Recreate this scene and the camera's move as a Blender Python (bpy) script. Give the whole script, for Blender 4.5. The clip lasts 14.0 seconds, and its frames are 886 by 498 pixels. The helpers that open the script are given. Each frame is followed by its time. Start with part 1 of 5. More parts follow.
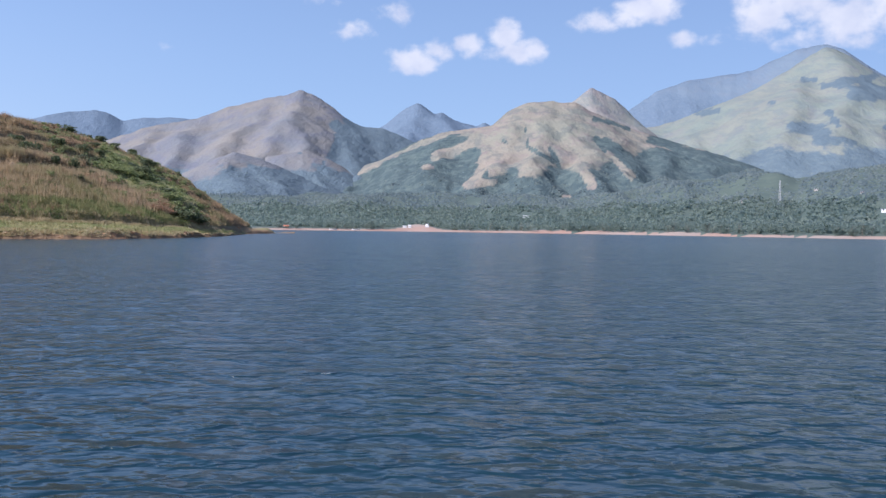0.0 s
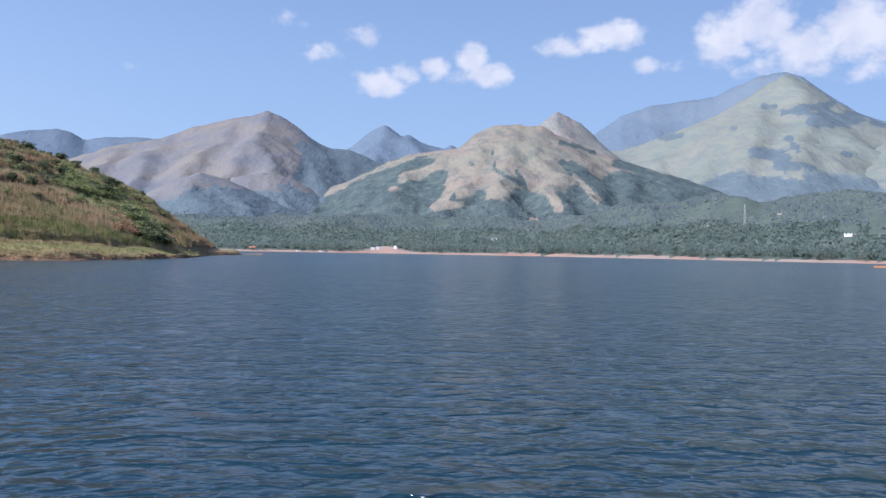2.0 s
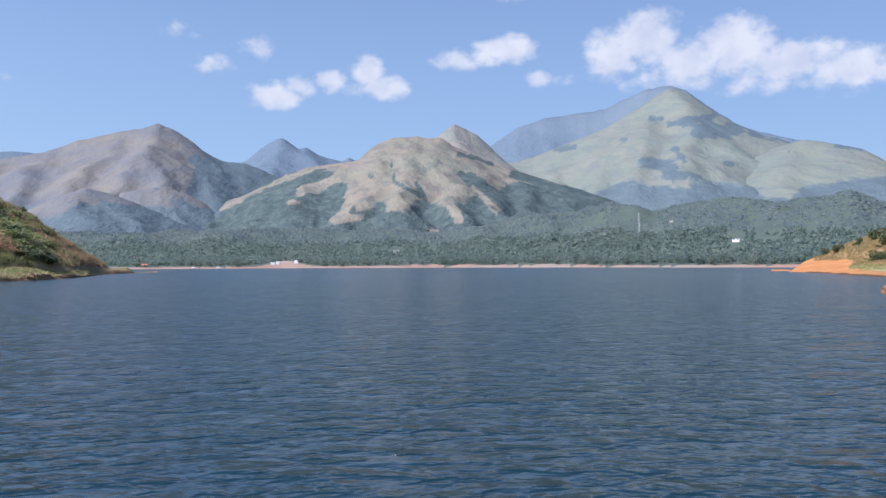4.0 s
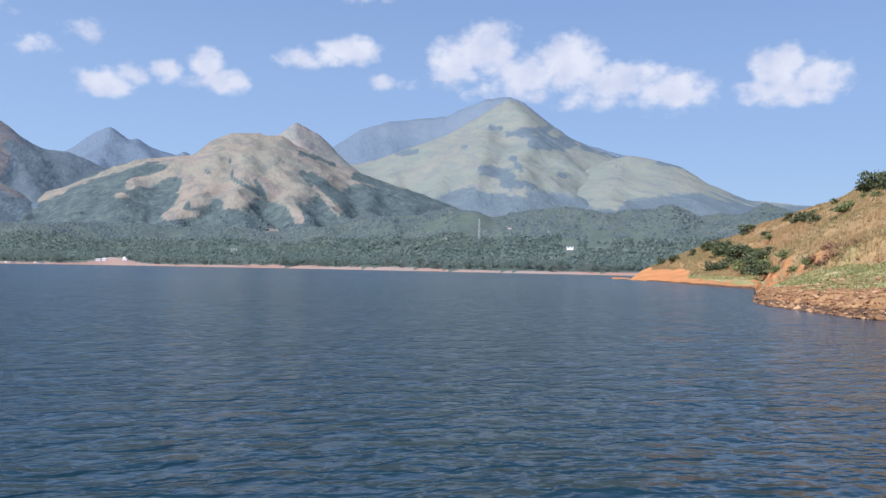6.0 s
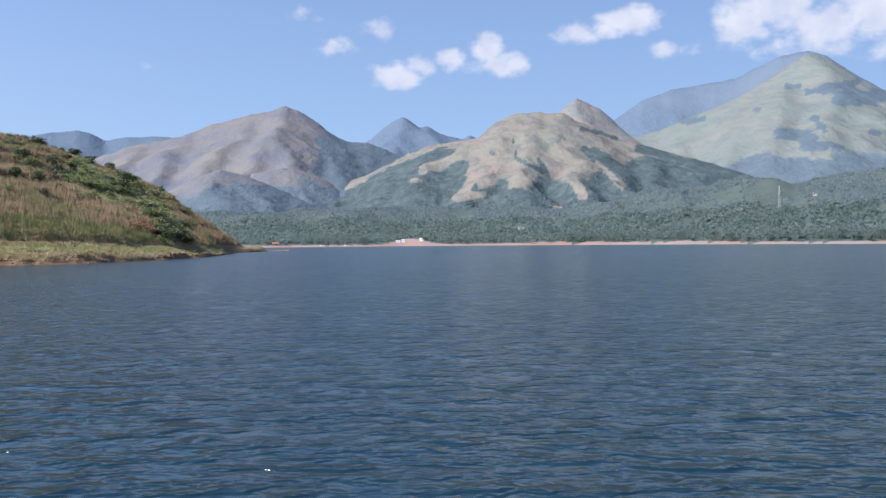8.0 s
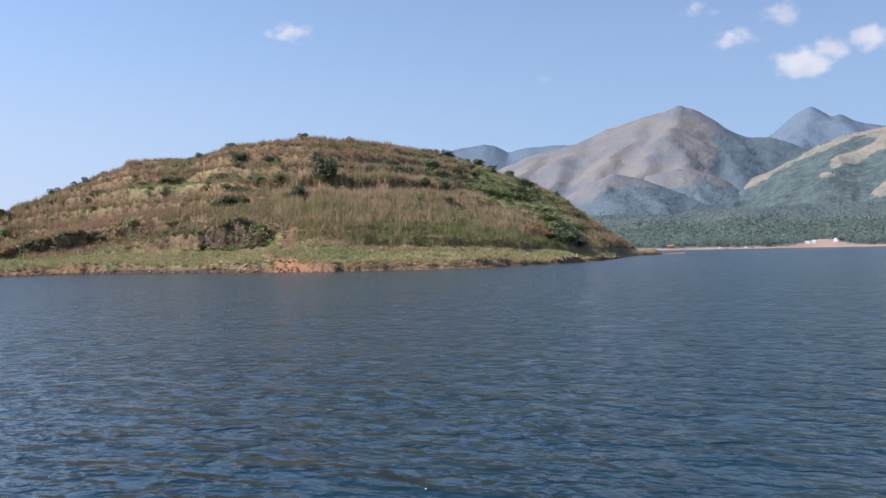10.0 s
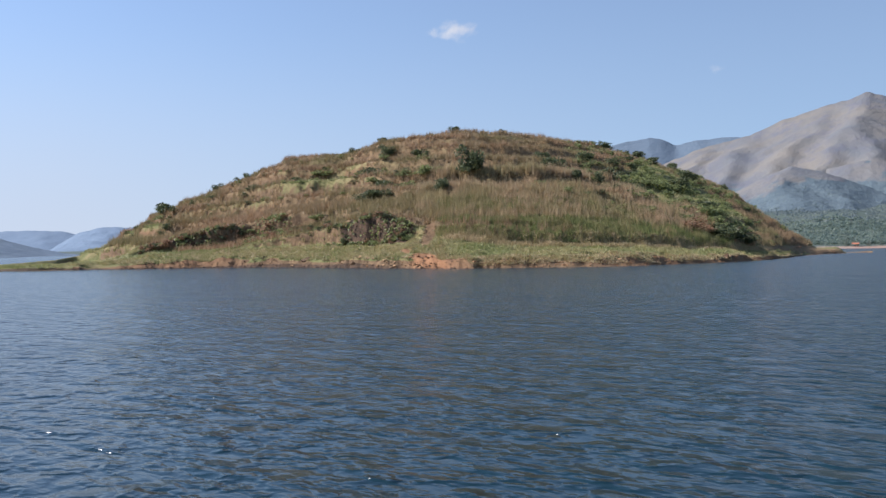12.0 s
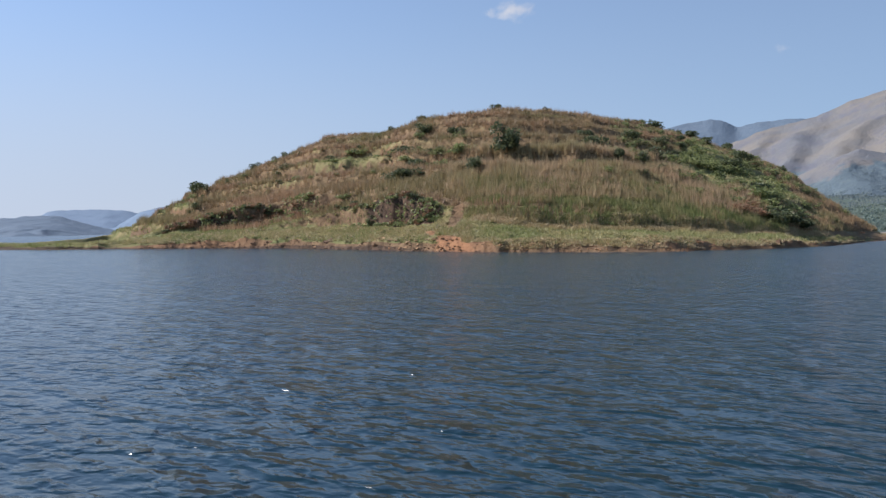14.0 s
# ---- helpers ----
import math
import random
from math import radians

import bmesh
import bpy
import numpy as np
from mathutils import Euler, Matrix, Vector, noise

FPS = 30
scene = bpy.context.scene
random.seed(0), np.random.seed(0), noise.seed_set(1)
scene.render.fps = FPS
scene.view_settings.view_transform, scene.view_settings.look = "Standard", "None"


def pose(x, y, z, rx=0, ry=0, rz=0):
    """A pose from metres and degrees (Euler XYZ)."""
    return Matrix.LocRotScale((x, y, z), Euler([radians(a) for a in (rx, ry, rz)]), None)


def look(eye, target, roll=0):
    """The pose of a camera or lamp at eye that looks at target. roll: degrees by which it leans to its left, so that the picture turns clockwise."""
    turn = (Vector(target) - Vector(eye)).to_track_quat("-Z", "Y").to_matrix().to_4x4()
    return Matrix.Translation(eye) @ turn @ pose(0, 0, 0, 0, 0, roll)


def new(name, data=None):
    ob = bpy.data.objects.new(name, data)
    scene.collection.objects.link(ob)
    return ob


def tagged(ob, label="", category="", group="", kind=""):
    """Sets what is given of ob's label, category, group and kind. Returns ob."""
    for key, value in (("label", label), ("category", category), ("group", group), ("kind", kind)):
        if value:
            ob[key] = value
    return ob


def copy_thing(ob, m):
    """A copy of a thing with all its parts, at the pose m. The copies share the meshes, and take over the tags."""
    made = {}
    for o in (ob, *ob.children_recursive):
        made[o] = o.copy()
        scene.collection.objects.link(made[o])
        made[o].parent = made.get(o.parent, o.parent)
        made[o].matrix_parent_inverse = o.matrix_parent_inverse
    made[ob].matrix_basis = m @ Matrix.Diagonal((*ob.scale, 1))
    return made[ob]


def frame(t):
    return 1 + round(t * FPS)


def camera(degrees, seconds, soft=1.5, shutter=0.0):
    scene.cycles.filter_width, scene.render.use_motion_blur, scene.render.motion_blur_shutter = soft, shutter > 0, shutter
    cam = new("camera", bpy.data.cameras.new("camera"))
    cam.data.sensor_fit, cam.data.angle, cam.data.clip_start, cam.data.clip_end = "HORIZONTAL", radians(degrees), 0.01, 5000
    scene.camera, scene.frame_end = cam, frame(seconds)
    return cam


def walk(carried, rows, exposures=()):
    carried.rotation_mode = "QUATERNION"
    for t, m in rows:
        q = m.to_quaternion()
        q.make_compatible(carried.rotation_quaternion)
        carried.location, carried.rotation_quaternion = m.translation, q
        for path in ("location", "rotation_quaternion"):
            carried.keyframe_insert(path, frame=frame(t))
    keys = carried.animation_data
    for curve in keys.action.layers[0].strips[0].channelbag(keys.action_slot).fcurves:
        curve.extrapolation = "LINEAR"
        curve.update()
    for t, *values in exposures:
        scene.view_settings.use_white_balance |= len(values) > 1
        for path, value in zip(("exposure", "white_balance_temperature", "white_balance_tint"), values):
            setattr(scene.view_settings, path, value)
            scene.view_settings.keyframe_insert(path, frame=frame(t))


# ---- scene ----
# ---------------------------------------------------------------- camera
cam = camera(56.0, 14.0, soft=1.5)
PATH = [
    (0.0, pose(6.63, -21.46, 2.50, 88.63, -0.75, 0.00)),
    (0.5, pose(6.09, -20.07, 2.50, 89.03, -0.61, 0.59)),
    (1.0, pose(5.55, -18.65, 2.50, 89.56, -0.71, 0.21)),
    (1.5, pose(5.03, -17.21, 2.50, 89.90, -1.04, -0.84)),
    (2.0, pose(4.52, -15.75, 2.50, 90.18, -0.99, -2.33)),
    (4.3, pose(2.30, -8.77, 2.50, 91.17, 0.57, -10.38)),
    (4.5, pose(2.12, -8.14, 2.50, 91.23, 0.70, -11.23)),
    (5.0, pose(1.67, -6.56, 2.50, 91.23, -0.08, -13.89)),
    (5.5, pose(1.24, -4.95, 2.50, 91.39, -0.77, -17.00)),
    (6.0, pose(0.82, -3.32, 2.50, 91.30, -1.02, -20.24)),
    (6.5, pose(0.40, -1.67, 2.50, 91.30, -0.93, -22.10)),
    (7.0, pose(0.00, 0.00, 2.50, 91.32, -0.50, -21.55)),
    (7.5, pose(-0.39, 1.69, 2.50, 90.21, 0.07, -12.97)),
    (8.0, pose(-0.77, 3.40, 2.50, 89.58, 0.51, -0.93)),
    (8.5, pose(-1.14, 5.14, 2.50, 89.50, 0.58, 8.52)),
    (9.0, pose(-1.50, 6.89, 2.50, 89.86, 0.72, 16.07)),
    (9.2, pose(-1.64, 7.60, 2.50, 90.04, 0.76, 18.79)),
    (11.3, pose(-3.00, 15.24, 2.50, 89.99, 1.31, 32.76)),
    (11.5, pose(-3.12, 15.99, 2.50, 90.09, 1.14, 34.34)),
    (12.0, pose(-3.42, 17.87, 2.50, 90.05, 0.66, 36.79)),
    (12.5, pose(-3.70, 19.77, 2.50, 88.90, -0.04, 40.23)),
    (13.0, pose(-3.97, 21.70, 2.50, 89.31, 0.35, 42.78)),
    (13.5, pose(-4.22, 23.65, 2.50, 89.61, 0.21, 43.17)),
    (14.0, pose(-4.47, 25.61, 2.50, 88.83, 0.12, 40.55)),
]
EXPOSURE = [(0.0, 0.83, 5700, 24), (5.5, 0.77, 5780, 22), (7.0, 0.79, 5830, 22), (7.8, 0.81, 5760, 22), (9.0, 0.81, 5900, 22), (11.5, 0.71, 6030, 20), (13.0, 0.65, 6100, 20), (13.5, 0.54, 6080, 20), (14.0, 0.56, 6080, 20)]
walk(cam, PATH, EXPOSURE)

# ---------------------------------------------------------------- light
SUN_AZ, SUN_EL = 124.0, 40.0          # degrees: to the left of straight ahead, above the horizon


def heading(az, el=0.0):
    """Unit vector; az counts to the left of +y, in degrees."""
    a, e = radians(az), radians(el)
    return Vector((-math.sin(a) * math.cos(e), math.cos(a) * math.cos(e), math.sin(e)))


sun = new("sun", bpy.data.lights.new("sun", "SUN"))
sun.data.energy, sun.data.angle, sun.data.color = 4.2, radians(0.6), (1.0, 0.93, 0.82)
sun.matrix_world = look((0, 0, 300), Vector((0, 0, 300)) - heading(SUN_AZ, SUN_EL))

world = bpy.data.worlds.new("sky")
scene.world = world
world.use_nodes = True
wt = world.node_tree
wt.nodes.clear()


def link(tree, a, b):
    tree.links.new(a, b)


def math_node(tree, op, a, b=None, c=None, clamp=False):
    n = tree.nodes.new("ShaderNodeMath")
    n.operation, n.use_clamp = op, clamp
    for i, v in enumerate((a, b, c)):
        if v is None:
            continue
        if isinstance(v, (int, float)):
            n.inputs[i].default_value = v
        else:
            link(tree, v, n.inputs[i])
    return n.outputs[0]


# clouds: azimuth and elevation of each puff, half width, half height (degrees), density
PUFFS = [
    (2.0, 11.3, 2.2, 1.1, 1.0), (0.6, 11.9, 1.6, 0.9, 0.8), (-1.6, 12.4, 1.5, 0.9, 0.85), (-4.1, 13.1, 1.5, 1.2, 1.0), (-5.3, 12.0, 1.9, 1.0, 1.0), (-3.3, 11.9, 1.4, 0.7, 0.7),
    (-10.4, 13.8, 2.2, 0.9, 0.8), (-13.6, 14.5, 2.5, 1.1, 1.05), (-12.2, 14.0, 2.0, 0.8, 0.85),
    (-15.8, 12.4, 1.3, 0.8, 0.75), (-17.6, 12.4, 1.5, 0.6, 0.55),
    (-20.8, 13.9, 2.2, 2.0, 1.0), (-23.0, 14.8, 2.5, 2.0, 1.1), (-25.6, 13.1, 2.8, 1.7, 1.0), (-28.8, 13.8, 2.8, 2.2, 1.1),
    (-31.8, 12.6, 3.2, 1.6, 1.0), (-35.6, 11.9, 3.2, 1.6, 1.0), (-33.6, 12.9, 2.4, 1.2, 0.9), (-25.0, 12.0, 4.5, 1.0, 0.75), (-30.5, 11.4, 4.5, 0.9, 0.7),
    (-42.1, 12.9, 2.0, 1.8, 1.1), (-44.3, 12.2, 2.3, 1.6, 1.0), (-41.6, 11.6, 2.8, 1.1, 0.9), (-43.6, 11.3, 2.6, 0.9, 0.9), (-51.0, 8.2, 2.4, 1.2, 0.6),
]
WISPS = [(3.4, 14.4, 1.7, 0.9, 1.0), (6.2, 13.1, 1.9, 0.9, 0.9), (-14.2, 18.0, 4.0, 0.7, 0.75), (35.8, 14.7, 2.0, 0.8, 0.95), (8.5, 15.2, 2.4, 0.8, 0.65), (18.5, 11.5, 1.2, 1.2, 0.5)]

geo = wt.nodes.new("ShaderNodeTexCoord")
sep = wt.nodes.new("ShaderNodeSeparateXYZ")
link(wt, geo.outputs["Generated"], sep.inputs[0])
az_n = math_node(wt, "MULTIPLY", math_node(wt, "ARCTAN2", math_node(wt, "MULTIPLY", sep.outputs[0], -1.0), sep.outputs[1]), 57.29578)
el_n = math_node(wt, "MULTIPLY", math_node(wt, "ARCSINE", sep.outputs[2]), 57.29578)
ang = wt.nodes.new("ShaderNodeCombineXYZ")
link(wt, az_n, ang.inputs[0])
link(wt, el_n, ang.inputs[1])

# soft mounds of density, eaten into by noise at two scales
def sky_noise(scale, detail, rough, stretch):
    m = wt.nodes.new("ShaderNodeMapping")
    m.inputs["Scale"].default_value = stretch
    link(wt, ang.outputs[0], m.inputs[0])
    n = wt.nodes.new("ShaderNodeTexNoise")
    n.inputs["Scale"].default_value, n.inputs["Detail"].default_value, n.inputs["Roughness"].default_value = scale, detail, rough
    link(wt, m.outputs[0], n.inputs["Vector"])
    return n.outputs[0]


def puff(az, el, w, h, dens):
    a = wt.nodes.new("ShaderNodeVectorMath")
    a.operation = "SUBTRACT"
    link(wt, ang.outputs[0], a.inputs[0])
    a.inputs[1].default_value = (az, el, 0)
    b = wt.nodes.new("ShaderNodeVectorMath")
    b.operation = "MULTIPLY"
    link(wt, a.outputs[0], b.inputs[0])
    b.inputs[1].default_value = (1 / w, 1 / h, 0)
    c = wt.nodes.new("ShaderNodeVectorMath")
    c.operation = "LENGTH"
    link(wt, b.outputs[0], c.inputs[0])
    m = wt.nodes.new("ShaderNodeMapRange")
    m.interpolation_type = "SMOOTHSTEP"
    m.inputs["From Min"].default_value, m.inputs["From Max"].default_value = 1.55, 0.15
    m.inputs["To Min"].default_value, m.inputs["To Max"].default_value = 0.0, dens
    link(wt, c.outputs["Value"], m.inputs["Value"])
    return m.outputs[0]


mass = None
for q in PUFFS + [(a, e, w, h, d * 0.7) for a, e, w, h, d in WISPS]:
    one = puff(*q)
    mass = one if mass is None else math_node(wt, "MAXIMUM", mass, one)
billow = sky_noise(0.85, 7, 0.52, (1.0, 1.25, 1.0))
ragged = math_node(wt, "MULTIPLY_ADD", math_node(wt, "SUBTRACT", billow, 0.5), 1.25, mass)
thick = wt.nodes.new("ShaderNodeMapRange")
thick.interpolation_type = "SMOOTHSTEP"
thick.inputs["From Min"].default_value, thick.inputs["From Max"].default_value = 0.30, 0.98
thick.inputs["To Min"].default_value, thick.inputs["To Max"].default_value = 0.0, 0.86
link(wt, ragged, thick.inputs["Value"])
near_puff = math_node(wt, "MULTIPLY", mass, 5.0, clamp=True)
cover = math_node(wt, "MULTIPLY", thick.outputs[0], near_puff)

sky = wt.nodes.new("ShaderNodeTexSky")
sky.sky_type, sky.sun_disc = "NISHITA", False
sky.sun_elevation, sky.sun_rotation = radians(SUN_EL), radians(-SUN_AZ)
sky.altitude, sky.air_density, sky.dust_density, sky.ozone_density = 2600, 1.0, 0.4, 1.3
bg_sky = wt.nodes.new("ShaderNodeBackground")
# hazy air is brighter on the sun's side of the sky
side = math_node(wt, "ADD", math_node(wt, "MULTIPLY", sep.outputs[0], -math.sin(radians(SUN_AZ))), math_node(wt, "MULTIPLY", sep.outputs[1], math.cos(radians(SUN_AZ))))
link(wt, math_node(wt, "MULTIPLY_ADD", side, 0.026, 0.110), bg_sky.inputs["Strength"])
haze = wt.nodes.new("ShaderNodeMix")
haze.data_type = "RGBA"
haze.inputs[7].default_value = (2.02, 2.92, 3.55, 1)
veil = wt.nodes.new("ShaderNodeMapRange")
veil.interpolation_type = "SMOOTHSTEP"
veil.inputs["From Min"].default_value, veil.inputs["From Max"].default_value = 33.0, 0.0
veil.inputs["To Min"].default_value, veil.inputs["To Max"].default_value = 0.16, 0.78
link(wt, el_n, veil.inputs["Value"])
link(wt, veil.outputs[0], haze.inputs[0])
link(wt, sky.outputs[0], haze.inputs[6])
low = wt.nodes.new("ShaderNodeMapRange")
low.interpolation_type = "SMOOTHSTEP"
low.inputs["From Min"].default_value, low.inputs["From Max"].default_value = 16.0, 0.0
low.inputs["To Min"].default_value, low.inputs["To Max"].default_value = 0.0, 0.85
link(wt, el_n, low.inputs["Value"])
milky = wt.nodes.new("ShaderNodeMix")
milky.data_type = "RGBA"
milky.inputs[7].default_value = (2.95, 3.38, 3.72, 1)
link(wt, math_node(wt, "MULTIPLY", low.outputs[0], math_node(wt, "MULTIPLY_ADD", side, 1.25, 0.42, clamp=True)), milky.inputs[0])
link(wt, haze.outputs[2], milky.inputs[6])
link(wt, milky.outputs[2], bg_sky.inputs["Color"])
bg_cloud = wt.nodes.new("ShaderNodeBackground")
shade = wt.nodes.new("ShaderNodeTexNoise")
shade.inputs["Scale"].default_value, shade.inputs["Detail"].default_value = 0.45, 5
link(wt, ang.outputs[0], shade.inputs["Vector"])
ramp = wt.nodes.new("ShaderNodeValToRGB")
ramp.color_ramp.elements[0].position, ramp.color_ramp.elements[0].color = 0.3, (0.74, 0.79, 0.83, 1)
ramp.color_ramp.elements[1].position, ramp.color_ramp.elements[1].color = 0.62, (0.97, 0.985, 0.925, 1)
link(wt, shade.outputs[0], ramp.inputs[0])
link(wt, ramp.outputs[0], bg_cloud.inputs["Color"])
bg_cloud.inputs["Strength"].default_value = 0.52
mixw = wt.nodes.new("ShaderNodeMixShader")
link(wt, cover, mixw.inputs[0])
link(wt, bg_sky.outputs[0], mixw.inputs[1])
link(wt, bg_cloud.outputs[0], mixw.inputs[2])
outw = wt.nodes.new("ShaderNodeOutputWorld")
link(wt, mixw.outputs[0], outw.inputs[0])


# ---------------------------------------------------------------- materials
class Shader:
    """A Principled material with short cuts for noise, ramps and attributes."""

    def __init__(self, name, rough=0.9):
        self.mat = bpy.data.materials.new(name)
        self.mat.use_nodes = True
        self.t = self.mat.node_tree
        self.bsdf = self.t.nodes["Principled BSDF"]
        self.bsdf.inputs["Roughness"].default_value = rough
        self.bsdf.inputs["Specular IOR Level"].default_value = 0.25
        self.where = self.t.nodes.new("ShaderNodeNewGeometry")

    def noise(self, scale, detail=4, rough=0.55, stretch=(1, 1, 1), turn=0.0, out=0):
        m = self.t.nodes.new("ShaderNodeMapping")
        m.inputs["Scale"].default_value = stretch
        m.inputs["Rotation"].default_value = (0, 0, radians(turn))
        link(self.t, self.where.outputs["Position"], m.inputs[0])
        n = self.t.nodes.new("ShaderNodeTexNoise")
        n.inputs["Scale"].default_value, n.inputs["Detail"].default_value, n.inputs["Roughness"].default_value = scale, detail, rough
        link(self.t, m.outputs[0], n.inputs["Vector"])
        return n.outputs[out]

    def island(self):
        return self.where.outputs["Random Per Island"]

    def height(self):
        s = self.t.nodes.new("ShaderNodeSeparateXYZ")
        link(self.t, self.where.outputs["Position"], s.inputs[0])
        return s.outputs[2]

    def attr(self, name):
        n = self.t.nodes.new("ShaderNodeAttribute")
        n.attribute_name = name
        return n.outputs["Fac"]

    def ramp(self, fac, stops):
        r = self.t.nodes.new("ShaderNodeValToRGB")
        e = r.color_ramp.elements
        while len(e) < len(stops):
            e.new(0.5)
        for el, (p, c) in zip(e, stops):
            el.position, el.color = p, (*c, 1)
        link(self.t, fac, r.inputs[0])
        return r.outputs[0]

    def span(self, v, a, b, c=0.0, d=1.0):
        m = self.t.nodes.new("ShaderNodeMapRange")
        for k, x in zip(("From Min", "From Max", "To Min", "To Max"), (a, b, c, d)):
            m.inputs[k].default_value = x
        link(self.t, v, m.inputs["Value"])
        return m.outputs[0]

    def op(self, kind, a, b, clamp=False):
        return math_node(self.t, kind, a, b, None, clamp)

    def mix(self, fac, a, b, blend="MIX"):
        m = self.t.nodes.new("ShaderNodeMix")
        m.data_type, m.blend_type = "RGBA", blend
        for sock, v in ((m.inputs["Factor"], fac), (m.inputs["A"] if False else m.inputs[6], a), (m.inputs[7], b)):
            if isinstance(v, tuple):
                sock.default_value = (*v, 1)
            elif isinstance(v, (int, float)):
                sock.default_value = v
            else:
                link(self.t, v, sock)
        return m.outputs[2]

    def color(self, c):
        if isinstance(c, tuple):
            self.bsdf.inputs["Base Color"].default_value = (*c, 1)
        else:
            link(self.t, c, self.bsdf.inputs["Base Color"])
        return self

    def bump(self, h, dist, strength=1.0):
        b = self.t.nodes.new("ShaderNodeBump")
        b.inputs["Distance"].default_value, b.inputs["Strength"].default_value = dist, strength
        link(self.t, h, b.inputs["Height"])
        old = self.bsdf.inputs["Normal"]
        if old.is_linked:
            link(self.t, old.links[0].from_socket, b.inputs["Normal"])
        link(self.t, b.outputs[0], old)
        return self


def water_material():
    s = Shader("lake_water", 0.08)
    s.bsdf.inputs["IOR"].default_value = 1.33
    s.bsdf.inputs["Specular IOR Level"].default_value = 0.6
    s.color(s.mix(s.noise(0.02, 3), (0.006, 0.024, 0.034), (0.009, 0.030, 0.041)))
    # wavelets too small and too far to tell apart spread the reflection
    out = s.t.nodes.new("ShaderNodeVectorMath")
    out.operation = "LENGTH"
    link(s.t, s.where.outputs["Position"], out.inputs[0])
    link(s.t, s.span(out.outputs["Value"], 30, 260, 0.145, 0.22), s.bsdf.inputs["Roughness"])

    calm = s.span(out.outputs["Value"], 70, 600, 1.0, 0.2)

    def wavelets(length, turn, tall, patch):
        """Short-crested waves with a gentle back and a short steep front, in gusty patches."""
        m = s.t.nodes.new("ShaderNodeMapping")
        m.inputs["Rotation"].default_value = (0, 0, radians(turn))
        link(s.t, s.where.outputs["Position"], m.inputs[0])
        n = s.t.nodes.new("ShaderNodeTexWave")
        n.wave_type, n.bands_direction, n.wave_profile = "BANDS", "Y", "SAW"
        n.inputs["Scale"].default_value = 2 * math.pi / 20 / length
        n.inputs["Distortion"].default_value, n.inputs["Detail"].default_value, n.inputs["Detail Scale"].default_value = 5.0, 1.0, 3.6
        link(s.t, m.outputs[0], n.inputs["Vector"])
        f = n.outputs["Fac"]
        h = s.op("MINIMUM", s.op("MULTIPLY", s.op("SUBTRACT", 1.0, f), 1 / 0.76), s.op("MULTIPLY", f, 1 / 0.24))
        gust = s.span(s.noise(patch, 2, 0.5, (1, 1.4, 1), turn), 0.42, 0.60)
        s.bump(s.op("MULTIPLY", s.op("MULTIPLY", h, gust), calm), tall)

    wavelets(2.4, 8, 0.036, 0.6)
    wavelets(1.25, 4, 0.062, 1.3)
    wavelets(0.6, -4, 0.032, 2.2)
    s.bump(s.noise(5, 3, 0.55, (0.7, 1.3, 1), 12), 0.012)
    return s.mat


def hill_material(name, soil, clay, dry, green, straw):
    """Ground of a grassy lakeside hill: bare soil, green and dry grass by zone, raw earth on steep faces."""
    s = Shader(name, 0.95)
    mid, fine = s.noise(0.25, 4), s.noise(1.8, 5, 0.65)
    soil_c = s.mix(s.span(s.noise(0.6, 5, 0.65), 0.35, 0.65), soil[0], soil[1])
    soil_c = s.mix(s.op("MULTIPLY", s.attr("clay"), s.span(mid, 0.25, 0.5, 0.5, 1.0)), soil_c, s.mix(s.span(s.op("ADD", s.op("MULTIPLY", fine, 0.5), s.op("MULTIPLY", mid, 0.5)), 0.35, 0.62), clay[0], clay[1]))
    dry_c = s.mix(s.span(fine, 0.3, 0.7), dry[0], dry[1])
    green_c = s.mix(s.span(mid, 0.40, 0.68), s.mix(fine, green[0], green[1]), straw)
    jitter = s.op("MULTIPLY", s.op("SUBTRACT", s.op("ADD", mid, fine), 1.0), 0.7)
    c = s.mix(s.span(s.op("ADD", s.attr("green"), jitter), 0.35, 0.65), dry_c, green_c)
    c = s.mix(s.span(s.op("ADD", s.attr("bare"), jitter), 0.40, 0.60), c, soil_c)
    # dark or wet earth; on cut banks its colour also carries the overhang's shade
    c = s.mix(s.span(s.op("ADD", s.attr("dark_soil_shade"), jitter), 0.40, 0.65, 0, 0.9), c, s.mix(s.span(s.noise(1.1, 6, 0.7), 0.38, 0.66), (0.026, 0.019, 0.014), (0.135, 0.088, 0.056)))
    up = s.t.nodes.new("ShaderNodeSeparateXYZ")
    link(s.t, s.where.outputs["Normal"], up.inputs[0])
    c = s.mix(s.op("MULTIPLY", s.span(up.outputs[2], 0.66, 0.46), s.span(s.attr("dark_soil_shade"), 0.6, 0.2)), c, soil_c)
    s.color(c)
    s.bump(fine, 0.25).bump(mid, 0.5)
    return s.mat


